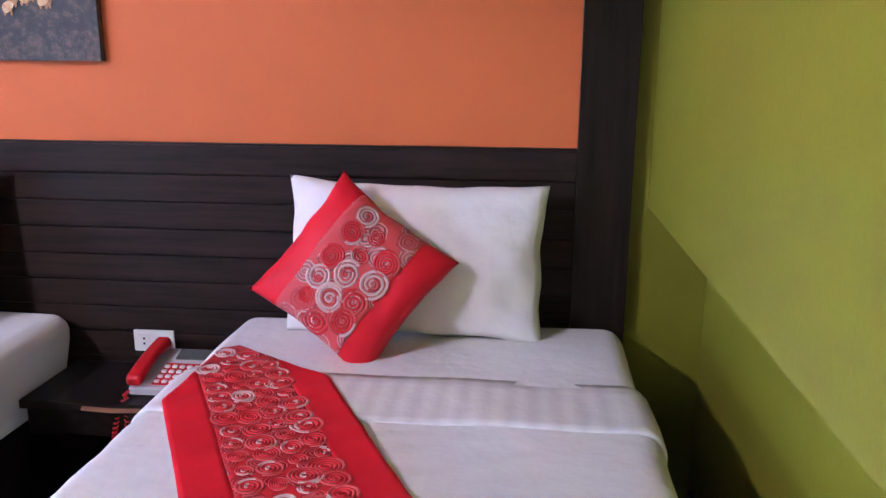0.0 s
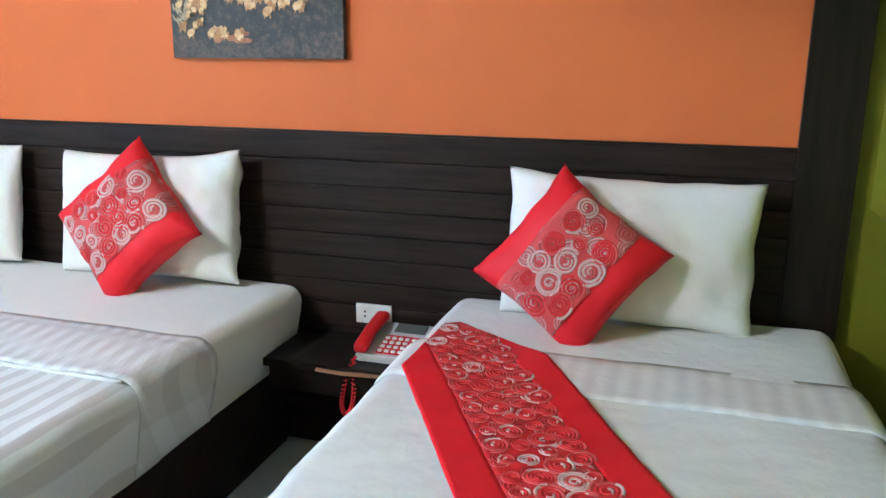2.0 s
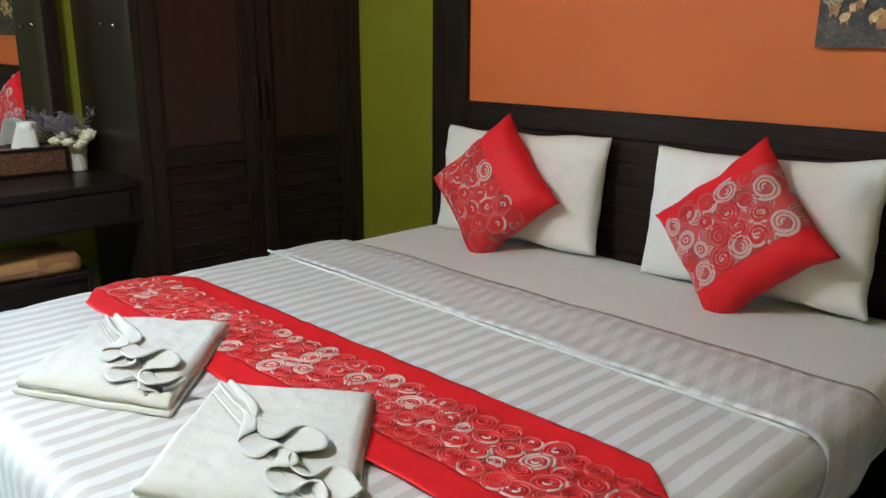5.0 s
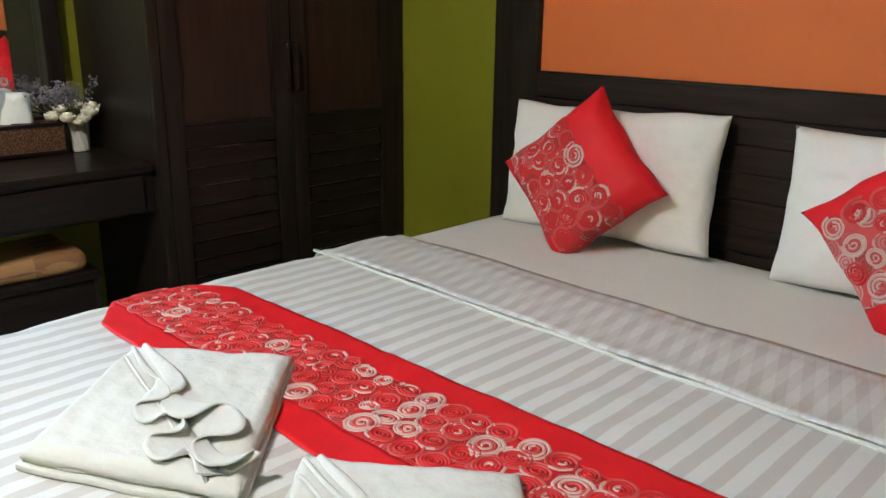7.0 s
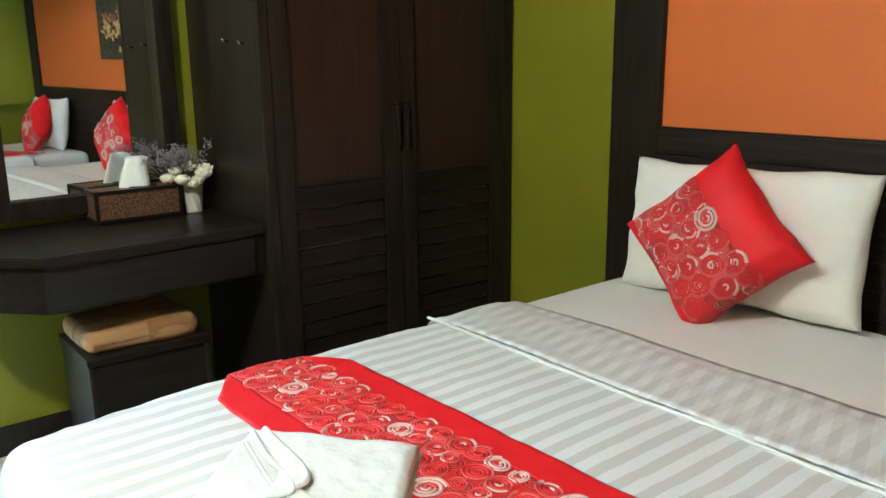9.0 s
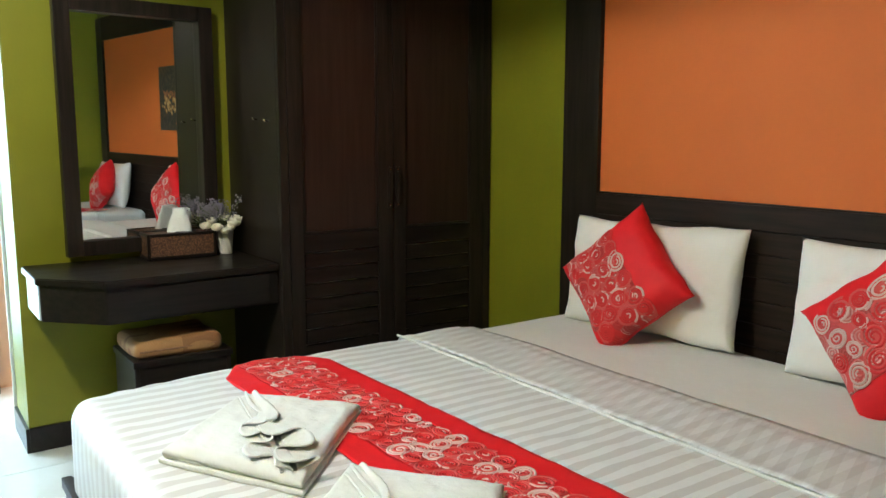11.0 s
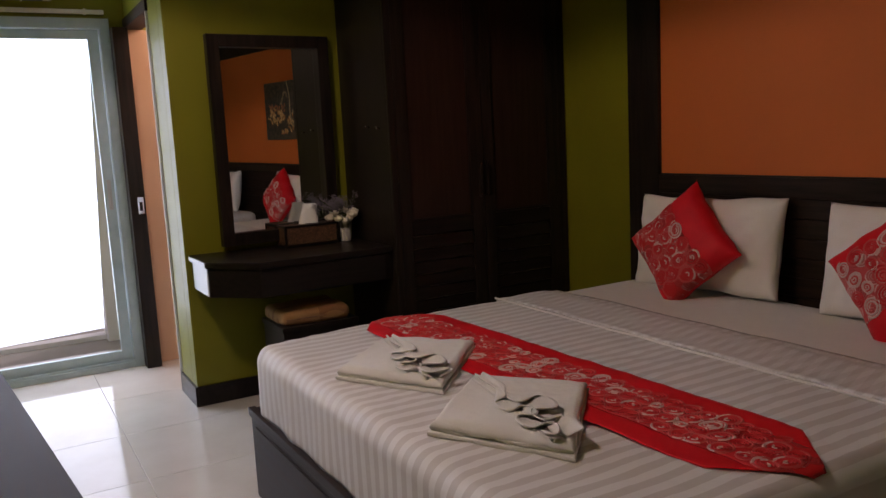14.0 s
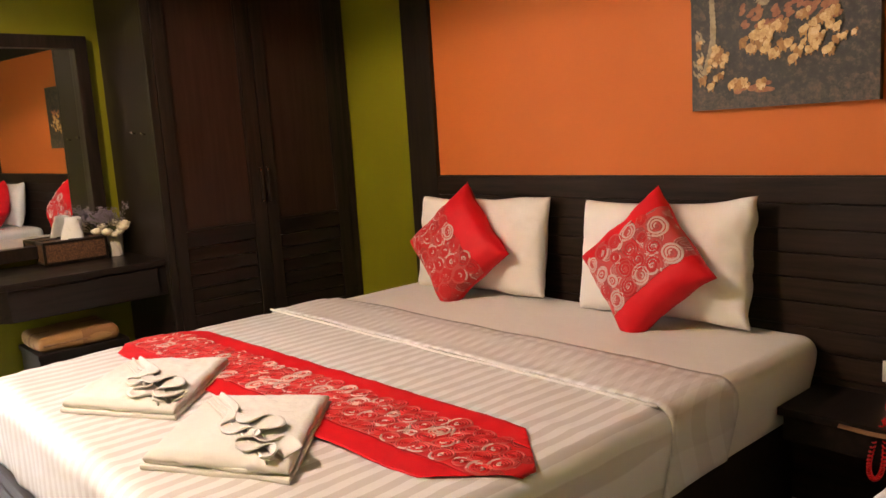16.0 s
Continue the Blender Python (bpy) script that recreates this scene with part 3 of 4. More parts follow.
def rose_spots(u0, u1, v0, v1, step, seed):
    """Jittered, closely packed places for rosettes."""
    rnd = random.Random(seed)
    row = 0
    v = v0 + step * 0.35
    while v < v1:
        u = u0 + step * (0.5 if row % 2 else 0.15)
        while u < u1:
            yield u + rnd.uniform(-0.007, 0.007), v + rnd.uniform(-0.005, 0.005), step * rnd.choice((0.36, 0.50, 0.54, 0.57, 0.60)), rnd
            u += step * rnd.uniform(0.92, 1.12)
        v += step * 0.86
        row += 1


def rose_ring(surface, radius, rnd, parent, pale):
    """A rosette sewn from one ribbon wound in a wavering spiral, its outer turn paler."""
    bm = bmesh.new()
    turns = rnd.choice((3, 3, 4))
    count = 24 * turns
    phase = rnd.uniform(0, 6.28)
    squash = rnd.uniform(0.85, 1.1)
    prev = None
    kind = rnd.random()
    for i in range(count + 1):
        q = i / count
        a = phase + q * turns * 2 * math.pi
        rr = radius * (1 - 0.86 * q) * (1 + 0.035 * math.sin(2 * a + phase) + 0.014 * math.sin(7.3 * a + 2 * phase))
        w = radius * (0.115 - 0.04 * q)
        ring = []
        for off, up in ((-w, 0.0), (-w * 0.4, 0.0022), (w * 0.5, 0.0026), (w, 0.0)):
            p = surface((rr + off) * math.cos(a), (rr + off) * squash * math.sin(a))
            p.z += up
            ring.append(bm.verts.new(p))
        if prev:
            outer = q < 1.15 / turns
            centre = q > 0.86
            if kind < pale:
                index = 0 if outer or centre or int(q * turns) % 2 else 1
            elif kind < 0.72:
                index = 1 if outer else (0 if centre and kind < 0.6 else 2)
                if outer and (i + int(phase * 10)) % 23 < 6:
                    index = 0
            else:
                index = 2 if not outer else (1 if i % 17 < 8 else 2)
            for k in range(3):
                f = bm.faces.new((prev[k], ring[k], ring[k + 1], prev[k + 1]))
                f.material_index = index
        prev = ring
    part("rosette", bm, [ribbon_white, ribbon_coral, ribbon_red], parent, "", True)


def runner(name, label, origin, ang, half_w, length, tip, x0, x1, top, mats, end=0.56, end_far=0.56, span=None):
    """A flat pointed band of cloth with an embroidered middle; along u, across v."""
    t = thing(name, (*origin, top), label, "bed runner")
    ca, sa = math.cos(ang), math.sin(ang)
    nu, nv = 110, 26

    def outline(u):
        a = end + (1 - end) * min(1.0, max(0.0, u / tip))
        b = end_far + (1 - end_far) * min(1.0, max(0.0, (length - u) / tip))
        return min(a, b)

    def sheet(v_lo, v_hi, n, lift):
        bm = bmesh.new()
        grid = []
        for i in range(nu + 1):
            u = length * i / nu
            w = max(0.02, outline(u))
            row = []
            for j in range(n + 1):
                v = (v_lo + (v_hi - v_lo) * j / n)
                v = max(-half_w * w, min(half_w * w, v))
                x = origin[0] + u * ca - v * sa
                y = origin[1] + u * sa + v * ca
                s = noise.noise(Vector((x * 7, y * 7, 1.5))) * 0.003 + 0.003 * noise.noise(Vector((x * 18, y * 18, 4)))
                y += 0.004 * noise.noise(Vector((x * 9, v * 2, 7)))
                row.append(bm.verts.new((x, y, bed_height(x, y, x0, x1, top + lift) + s)))
            grid.append(row)
        for i in range(nu):
            for j in range(n):
                q = (grid[i][j], grid[i + 1][j], grid[i + 1][j + 1], grid[i][j + 1])
                a = (q[1].co - q[0].co).cross(q[3].co - q[0].co).length + (q[1].co - q[2].co).cross(q[3].co - q[2].co).length
                if a > 1e-8:
                    bm.faces.new(q)
        bmesh.ops.remove_doubles(bm, verts=bm.verts, dist=1e-5)
        loose = [v for v in bm.verts if not v.link_faces]
        bmesh.ops.delete(bm, geom=loose, context="VERTS")
        return bm

    band = half_w * 0.52
    part("border", thicken(sheet(-half_w, -band, 8, 0.0), 0.0015), red_silk, t, "plain red silk border", True)
    part("border", thicken(sheet(band, half_w, 8, 0.0), 0.0015), red_silk, t, "plain red silk border", True)
    part("embroidery", thicken(sheet(-band, band, 18, 0.0008), 0.0015), mats, t, "red cloth under the rose rings", True)

    def surface(u, v):
        x = origin[0] + u * ca - v * sa
        y = origin[1] + u * sa + v * ca
        s = noise.noise(Vector((x * 7, y * 7, 1.5))) * 0.003 + 0.003 * noise.noise(Vector((x * 18, y * 18, 4)))
        return Vector((x, y, bed_height(x, y, x0, x1, top) + s + 0.001))

    for u, v, rad, rnd in rose_spots(0.02, length - 0.015, -band * 0.9, band * 0.9, 0.055, int(length * 100)):
        if abs(v) < half_w * outline(u) - 0.026 and (span is None or u < span):
            rose_ring(lambda a, b, u=u, v=v: surface(u + a, v + b), rad, rnd, t, 0.13)
    return t


runner("bed_runner", "red silk bed runner with embroidered rose rings across the king bed", (-3.305, 0.768), math.atan2(0.026, 1.0), 0.174, 1.905, 0.16, -3.304, -1.376, 0.610, rose_cloth, 0.36, 0.12, 1.86)
_a = math.atan2(-0.88, 0.474)
runner("bed_runner", "red silk bed runner with rose rings askew on the single bed", (-0.793, 1.873), _a, 0.180, 1.45, 0.265, -0.882, 0.222, 0.619, rose_cloth, 0.12, 0.5, 1.1)


# ---- pillows and cushions ----
def pillow_point(a, b, s, w, h, thick, seed, crease, pinch):
    """A point of a stuffed case: a and b from -1 to 1, on the side s."""
    fa, fb = 1 - abs(a) ** 3.2, 1 - abs(b) ** 3.2
    puff = (max(fa, 0) * max(fb, 0)) ** 0.44
    x = a * w / 2 * (1 - pinch * (1 - abs(b) ** 2.2) * abs(a) ** 3)
    y = b * h / 2 * (1 - 1.25 * pinch * (1 - abs(a) ** 2.2) * abs(b) ** 3)
    x += 0.007 * noise.noise(Vector((b * 2.3, seed, a))) * abs(a)
    y += 0.008 * noise.noise(Vector((a * 2.6, seed + 3, b))) * abs(b)
    if puff < 1e-6:
        ear = max(0.0, abs(a) + abs(b) - 1.55) / 0.45
        x += (0.010 if pinch < 0.06 else 0.0) * ear * (1 if a > 0 else -1)
        y += (0.010 if pinch < 0.06 else 0.0) * ear * (1 if b > 0 else -1)
        return Vector((x, y, 0.004 * noise.noise(Vector((x * 8, y * 8, seed)))))
    ear = max(0.0, abs(a) + abs(b) - 1.55) / 0.45
    x += (0.010 if pinch < 0.06 else 0.0) * ear * (1 if a > 0 else -1)
    y += (0.010 if pinch < 0.06 else 0.0) * ear * (1 if b > 0 else -1)
    k = noise.noise(Vector((x * 7 + seed, y * 7, s * 3))) + 0.5 * noise.noise(Vector((x * 17 + seed, y * 17, s * 5)))
    ridge = (1 - abs(noise.noise(Vector((x * 4 + y * 9 + seed, y * 5 - x * 3, seed))))) ** 6
    return Vector((x, y, s * (thick / 2 * puff + 0.55 * crease * ridge * puff * abs(a)) + crease * k * (0.35 + puff)))


def pillow_mesh(w, h, thick, seed, n=34, m=24, crease=0.006, pinch=0.055):
    """A stuffed rectangular case in its own x (width), y (height), z (thickness) axes."""
    bm = bmesh.new()
    sides = []
    for s in (1, -1):
        grid = []
        for i in range(n + 1):
            row = []
            for j in range(m + 1):
                a, b = 2 * i / n - 1, 2 * j / m - 1
                p = pillow_point(a, b, s, w, h, thick, seed, crease, pinch)
                row.append(bm.verts.new(p))
            grid.append(row)
        for i in range(n):
            for j in range(m):
                bm.faces.new((grid[i][j], grid[i + 1][j], grid[i + 1][j + 1], grid[i][j + 1]))
        sides.append(grid)
    bmesh.ops.remove_doubles(bm, verts=bm.verts, dist=1e-5)
    return bm


def pillow(x, y, z, w, h, thick, lean, turn, tilt, seed, label, group, crease=0.012, bunch=0.0):
    root = thing("pillow", (0, 0, 0), label, "pillow", group)
    bm = pillow_mesh(w, h, thick, seed, crease=crease, pinch=0.012, n=64, m=44)
    if bunch:
        for v in bm.verts:
            k = max(0.0, v.co.x / (w / 2) - 0.45) / 0.55
            v.co.z += bunch * k * (0.5 * math.sin(v.co.y * 52 + v.co.x * 30) + 0.8 * noise.noise(Vector((v.co.x * 9, v.co.y * 22, seed))))
            v.co.y += 0.9 * bunch * k * math.sin(max(0.0, v.co.y) / h * math.pi)
    part("case", bm, pillow_white, root, "", True)
    root.matrix_basis = pose(x, y, z) @ pose(0, 0, 0, 90 - lean, 0, turn) @ pose(0, 0, 0, 0, 0, tilt)
    return root


pillow(-2.835, 2.095, 0.800, 0.735, 0.405, 0.15, 11, 3, 1.0, 1.0, "white pillow standing against the dark headboard", "pillows on the king bed")
pillow(-1.920, 2.100, 0.803, 0.695, 0.405, 0.16, 10, -2, 1.5, 5.0, "creased white pillow standing against the dark headboard", "pillows on the king bed", 0.015, 0.015)
pillow(-0.352, 2.085, 0.806, 0.675, 0.400, 0.15, 11, 0, -1.2, 9.0, "smooth white pillow leaning on the headboard of the single bed", "")


def cushion(x, y, z, size, lean, turn, spin, seed, band_mat, lo, hi, label, pale=0.3):
    """A square cushion standing on a corner; the embroidered band lies between lo and hi of its width."""
    root = thing("cushion", (0, 0, 0), label, "cushion", "red cushions on the beds")
    bm = pillow_mesh(size, size, 0.15, seed, n=40, m=40, crease=0.006, pinch=0.085)
    for f in bm.faces:
        c = f.calc_center_median()
        f.material_index = 0
        if lo < c.y / size + 0.5 < hi and c.z > 0:
            f.material_index = 1
    band = bm.copy()
    bmesh.ops.delete(band, geom=[f for f in band.faces if f.material_index == 0], context="FACES")
    for f in band.faces:
        f.material_index = 0
    for v in band.verts:
        v.co.z += 0.0025
    part("cover", bm, [red_silk, red_silk], root, "plain red silk cover", True)
    part("embroidery", thicken(band, 0.002), band_mat, root, "embroidered pale rose rings", True)

    def surface(px, py):
        a, b = max(-1, min(1, 2 * px / size)), max(-1, min(1, 2 * py / size))
        q = pillow_point(a, b, 1, size, size, 0.15, seed, 0.006, 0.085)
        return q + Vector((0, 0, 0.004))

    for u, v, rad, rnd in rose_spots(-size * 0.46, size * 0.46, (lo - 0.5) * size + 0.012, (hi - 0.5) * size - 0.008, 0.065, int(seed * 7)):
        if abs(u) < size * 0.44 - 0.012:
            rose_ring(lambda a, b, u=u, v=v: surface(u + a, v + b), rad, rnd, root, pale)
    root.matrix_basis = pose(x, y, z) @ pose(0, 0, 0, 90 - lean, 0, turn) @ pose(0, 0, 0, 0, 0, spin)
    return root


cushion(-2.825, 1.950, 0.808, 0.405, 17, 6, -47, 2.0, rose_cushion, 0.10, 0.66, "red cushion with rose-ring band propped on a pillow", 0.12)
cushion(-1.895, 1.960, 0.806, 0.398, 16, -3, 43, 6.0, rose_pale, 0.25, 0.78, "red cushion with a pale rose-ring band beside the nightstand", 0.45)
cushion(-0.488, 1.940, 0.797, 0.382, 18, 2, 53, 11.0, rose_pale, 0.26, 0.77, "red cushion with a pale rose-ring band on the single bed", 0.6)


# ---- towels ----
def towel(x, y, z, seed, label):
    """A folded towel with two wavy ruffles drawn out along its diagonal seam."""
    t = thing("towel", (0, 0, 0), label, "towel", "folded towels on the king bed")
    left, front, right, back = (Vector(p) for p in ((-0.010, -0.250), (0.318, -0.068), (-0.022, 0.258), (-0.285, 0.058)))

    def spread(u, v):
        return left * (1 - u) * (1 - v) + front * u * (1 - v) + right * u * v + back * (1 - u) * v

    def layer(z0, z1, grow, k):
        bm = soft_box(-0.5 - grow, 0.5 + grow, -0.5 - grow, 0.5 + grow, z0, z1, (z1 - z0) * 0.49, 0.05, 0.0, 9.0)
        for q in bm.verts:
            u, v = q.co.x + 0.5, q.co.y + 0.5
            edge = 0.03 * noise.noise(Vector((u * 3.1 + k, v * 3.1, seed)))
            p = spread(u + edge * (u - 0.5), v + edge)
            q.co = Vector((p.x, p.y, q.co.z + 0.003 * noise.noise(Vector((u * 4, v * 4, seed + k)))))
        return bm

    part("lower_fold", layer(0.0, 0.011, 0.014, 1), towel_white, t, "", True)
    part("middle_fold", layer(0.011, 0.021, -0.006, 2), towel_white, t, "", True)

    def height(u, v):
        side = max(0.0, min(u, 1 - u, v, 1 - v))
        h = 0.020 + 0.016 * min(1.0, side / 0.05) ** 0.5
        valley = (u + v - 1.0) / 0.030
        h -= 0.006 * math.exp(-valley * valley) * min(1.0, side / 0.05)
        if u + v < 0.86:
            h += 0.006 * min(1.0, side / 0.05)
        dents = noise.noise(Vector((u * 4, v * 4, seed))) + 0.5 * noise.noise(Vector((u * 11, v * 11, seed + 4)))
        return h + 0.0045 * dents

    n = 72
    bm = bmesh.new()
    grid = []
    for i in range(n + 1):
        row = []
        for j in range(n + 1):
            u, v = i / n, j / n
            edge = 0.03 * noise.noise(Vector((u * 3.1, v * 3.1, seed)))
            p = spread(u + edge * (u - 0.5), v + edge)
            row.append(bm.verts.new((p.x, p.y, height(u, v))))
        grid.append(row)
    for i in range(n):
        for j in range(n):
            bm.faces.new((grid[i][j], grid[i + 1][j], grid[i + 1][j + 1], grid[i][j + 1]))
    part("upper_fold", thicken(bm, 0.004), towel_white, t, "smooth upper fold with a diagonal seam", True)

    # ruffles: strips sewn down at the seam, their free edges wandering to and fro
    along = (front - back).normalized()
    across = Vector((-along.y, along.x))
    size = (front - back).length
    for sign, waves, wide, shift in ((1, 2.2, 0.046, 0.3), (-1, 2.8, 0.036, 1.2)):
        bm = bmesh.new()
        rows = []
        count, fold = 150, 8
        qs = np.linspace(0, 1, count + 1)
        swing = 1.85 * np.clip(qs / 0.35, 0.15, 1) * np.sin(2 * math.pi * waves * qs + shift + seed)
        mx, my = np.cumsum(np.cos(swing)), np.cumsum(np.sin(swing))
        my = (my - np.linspace(my[0], my[-1], count + 1)) / (mx[-1] - mx[0])
        mx = (mx - mx[0]) / (mx[-1] - mx[0])
        for i, q in enumerate(qs):
            grow = 0.25 + 0.75 * min(1.0, q / 0.5)
            seam = back.lerp(front, 0.06 + 0.86 * q) + across * (sign * 0.005)
            edge = back.lerp(front, 0.06 + 0.86 * mx[i]) + across * (sign * (0.006 + wide * grow + 0.40 * size * float(my[i]) * min(1.0, q / 0.3) * min(1.0, (1 - q) / 0.15)))
            row = []
            for k in range(fold + 1):
                w = k / fold
                p = seam.lerp(edge, w)
                lift = 0.008 + 0.006 * math.sin(math.pi * w) + 0.017 * grow * w ** 3
                row.append(bm.verts.new((p.x, p.y, 0.028 + lift)))
            rows.append(row)
        for r0, r1 in zip(rows, rows[1:]):
            for k in range(fold):
                bm.faces.new((r0[k], r1[k], r1[k + 1], r0[k + 1]))
        part("ruffle", thicken(bm, 0.0035), towel_white, t, "wavy ruffled flap", True)

    # hem of the flap, running beside the seam
    pts = []
    for i in range(31):
        q = i / 30
        u, v = 0.04 + 0.82 * q, 0.82 - 0.80 * q
        p = spread(u, v)
        pts.append((p.x, p.y, height(u, v) + 0.004))
    part("hem", rod(pts, 0.0035, 6), towel_white, t, "rolled hem", True)
    t.matrix_basis = pose(x, y, z)
    return t


towel(-2.640, 0.525, 0.604, 1.0, "folded white towel with ruffles lying by the bed runner")
towel(-2.065, 0.527, 0.604, 2.2, "folded white towel with ruffles on the striped sheet")


# ---- nightstand, socket and telephone ----
def nightstand():
    n = thing("nightstand", (-1.13, 2.05, 0.38), "wall-hung dark wooden nightstand shelf with a chipped front edge", "nightstand")
    part("top", slab(-1.405, -0.87, 1.905, 2.199, 0.405, 0.430, 0.004), wood_y, n)
    part("apron", slab(-1.39, -0.88, 1.915, 1.935, 0.33, 0.405, 0.003), wood_y, n)
    part("side", slab(-1.39, -1.37, 1.935, 2.198, 0.33, 0.405, 0.002), wood_y, n)
    bm = bmesh.new()
    prof = [(-1.23, 0.392), (-1.15, 0.388), (-1.05, 0.393), (-0.93, 0.394), (-0.93, 0.404), (-1.08, 0.404), (-1.14, 0.401), (-1.225, 0.404)]
    f = bm.faces.new([bm.verts.new((x, 1.9048, z + 0.018)) for x, z in prof])
    r = bmesh.ops.extrude_face_region(bm, geom=[f])
    for v in r["geom"]:
        if isinstance(v, bmesh.types.BMVert):
            v.co.y -= 0.002
    part("chipped_edge", bm, wood_worn, n, "bare chipped wood strip")


nightstand()


def socket():
    s = thing("wall_socket", (-1.153, 2.2, 0.503), "white double wall socket on the dark headboard", "wall socket")
    part("plate", slab(-1.216, -1.092, 2.192, 2.200, 0.470, 0.536, 0.003), white_plastic, s)
    for x in (-1.183, -1.128):
        part("insert", slab(x - 0.018, x + 0.018, 2.1895, 2.193, 0.484, 0.522, 0.001), white_plastic, s)
        for z in (0.495, 0.511):
            part("pin_hole", slab(x - 0.003, x + 0.003, 2.1880, 2.190, z - 0.003, z + 0.003, 0.0005), black_plastic, s)


socket()


def telephone():
    t = thing("telephone", (-1.03, 2.07, 0.43), "silver and red desk telephone with a coiled red cord", "telephone")

    def wedge(x0, x1, y0, y1, zf, zb, lift0, bev=0.004):
        bm = bmesh.new()
        vs = [bm.verts.new(p) for p in ((x0, y0, lift0), (x1, y0, lift0), (x1, y1, lift0), (x0, y1, lift0), (x0, y0, zf), (x1, y0, zf), (x1, y1, zb), (x0, y1, zb))]
        for q in ((0, 3, 2, 1), (4, 5, 6, 7), (0, 1, 5, 4), (1, 2, 6, 5), (2, 3, 7, 6), (3, 0, 4, 7)):
            bm.faces.new([vs[i] for i in q])
        bmesh.ops.bevel(bm, geom=bm.edges[:], offset=bev, segments=2, affect="EDGES")
        return bm

    y0, y1 = 1.965, 2.165
    part("body", wedge(-1.125, -0.925, y0, y1, 0.455, 0.495, 0.432), grey_plastic, t, "silver plastic body")

    def top(y):
        return 0.455 + (y - y0) / (y1 - y0) * 0.04

    part("keypad", wedge(-1.066, -0.935, 1.98, 2.085, top(1.98) + 0.002, top(2.085) + 0.002, 0.45, 0.001), red_plastic, t, "red keypad")
    part("display", wedge(-1.05, -0.95, 2.105, 2.15, top(2.105) + 0.004, top(2.15) + 0.007, 0.45, 0.001), lcd, t, "grey display")
    for r in range(4):
        for c in range(6):
            x, y = -1.055 + c * 0.0215, 1.992 + r * 0.024
            part("key", soft_box(x - 0.007, x + 0.007, y - 0.006, y + 0.006, top(y), top(y) + 0.008, 0.003, 0.02), white_plastic, t)
    bm = soft_box(-1.128, -1.082, 1.955, 2.165, 0.0, 0.034, 0.014, 0.012)
    for v in bm.verts:
        s = (v.co.y - 1.955) / 0.21
        v.co.z += top(v.co.y) + 0.004 + (0.012 * math.sin(math.pi * s) if v.co.z < 0.017 else 0.006 * math.sin(math.pi * s))
    part("handset", bm, red_plastic, t, "red handset", True)
    pts = []
    for i in range(260):
        s = i / 259
        a = s * 2 * math.pi * 34
        cx = -1.118 - 0.012 * math.sin(math.pi * s) + 0.018 * math.sin(2 * math.pi * s)
        cy = 1.950 - 0.05 * math.sin(math.pi * s) ** 0.5
        cz = 0.452 - 0.165 * math.sin(math.pi * s)
        pts.append((cx + 0.006 * math.cos(a), cy + 0.006 * math.sin(a), cz + 0.003 * math.sin(a)))
    part("cord", rod(pts, 0.0022, 6), red_plastic, t, "coiled red cord", True)
    part("line_cord", rod([(-1.128, 2.188, 0.498), (-1.12, 2.175, 0.49), (-1.105, 2.17, 0.485), (-1.10, 2.163, 0.48)], 0.002, 6), grey_plastic, t)


telephone()


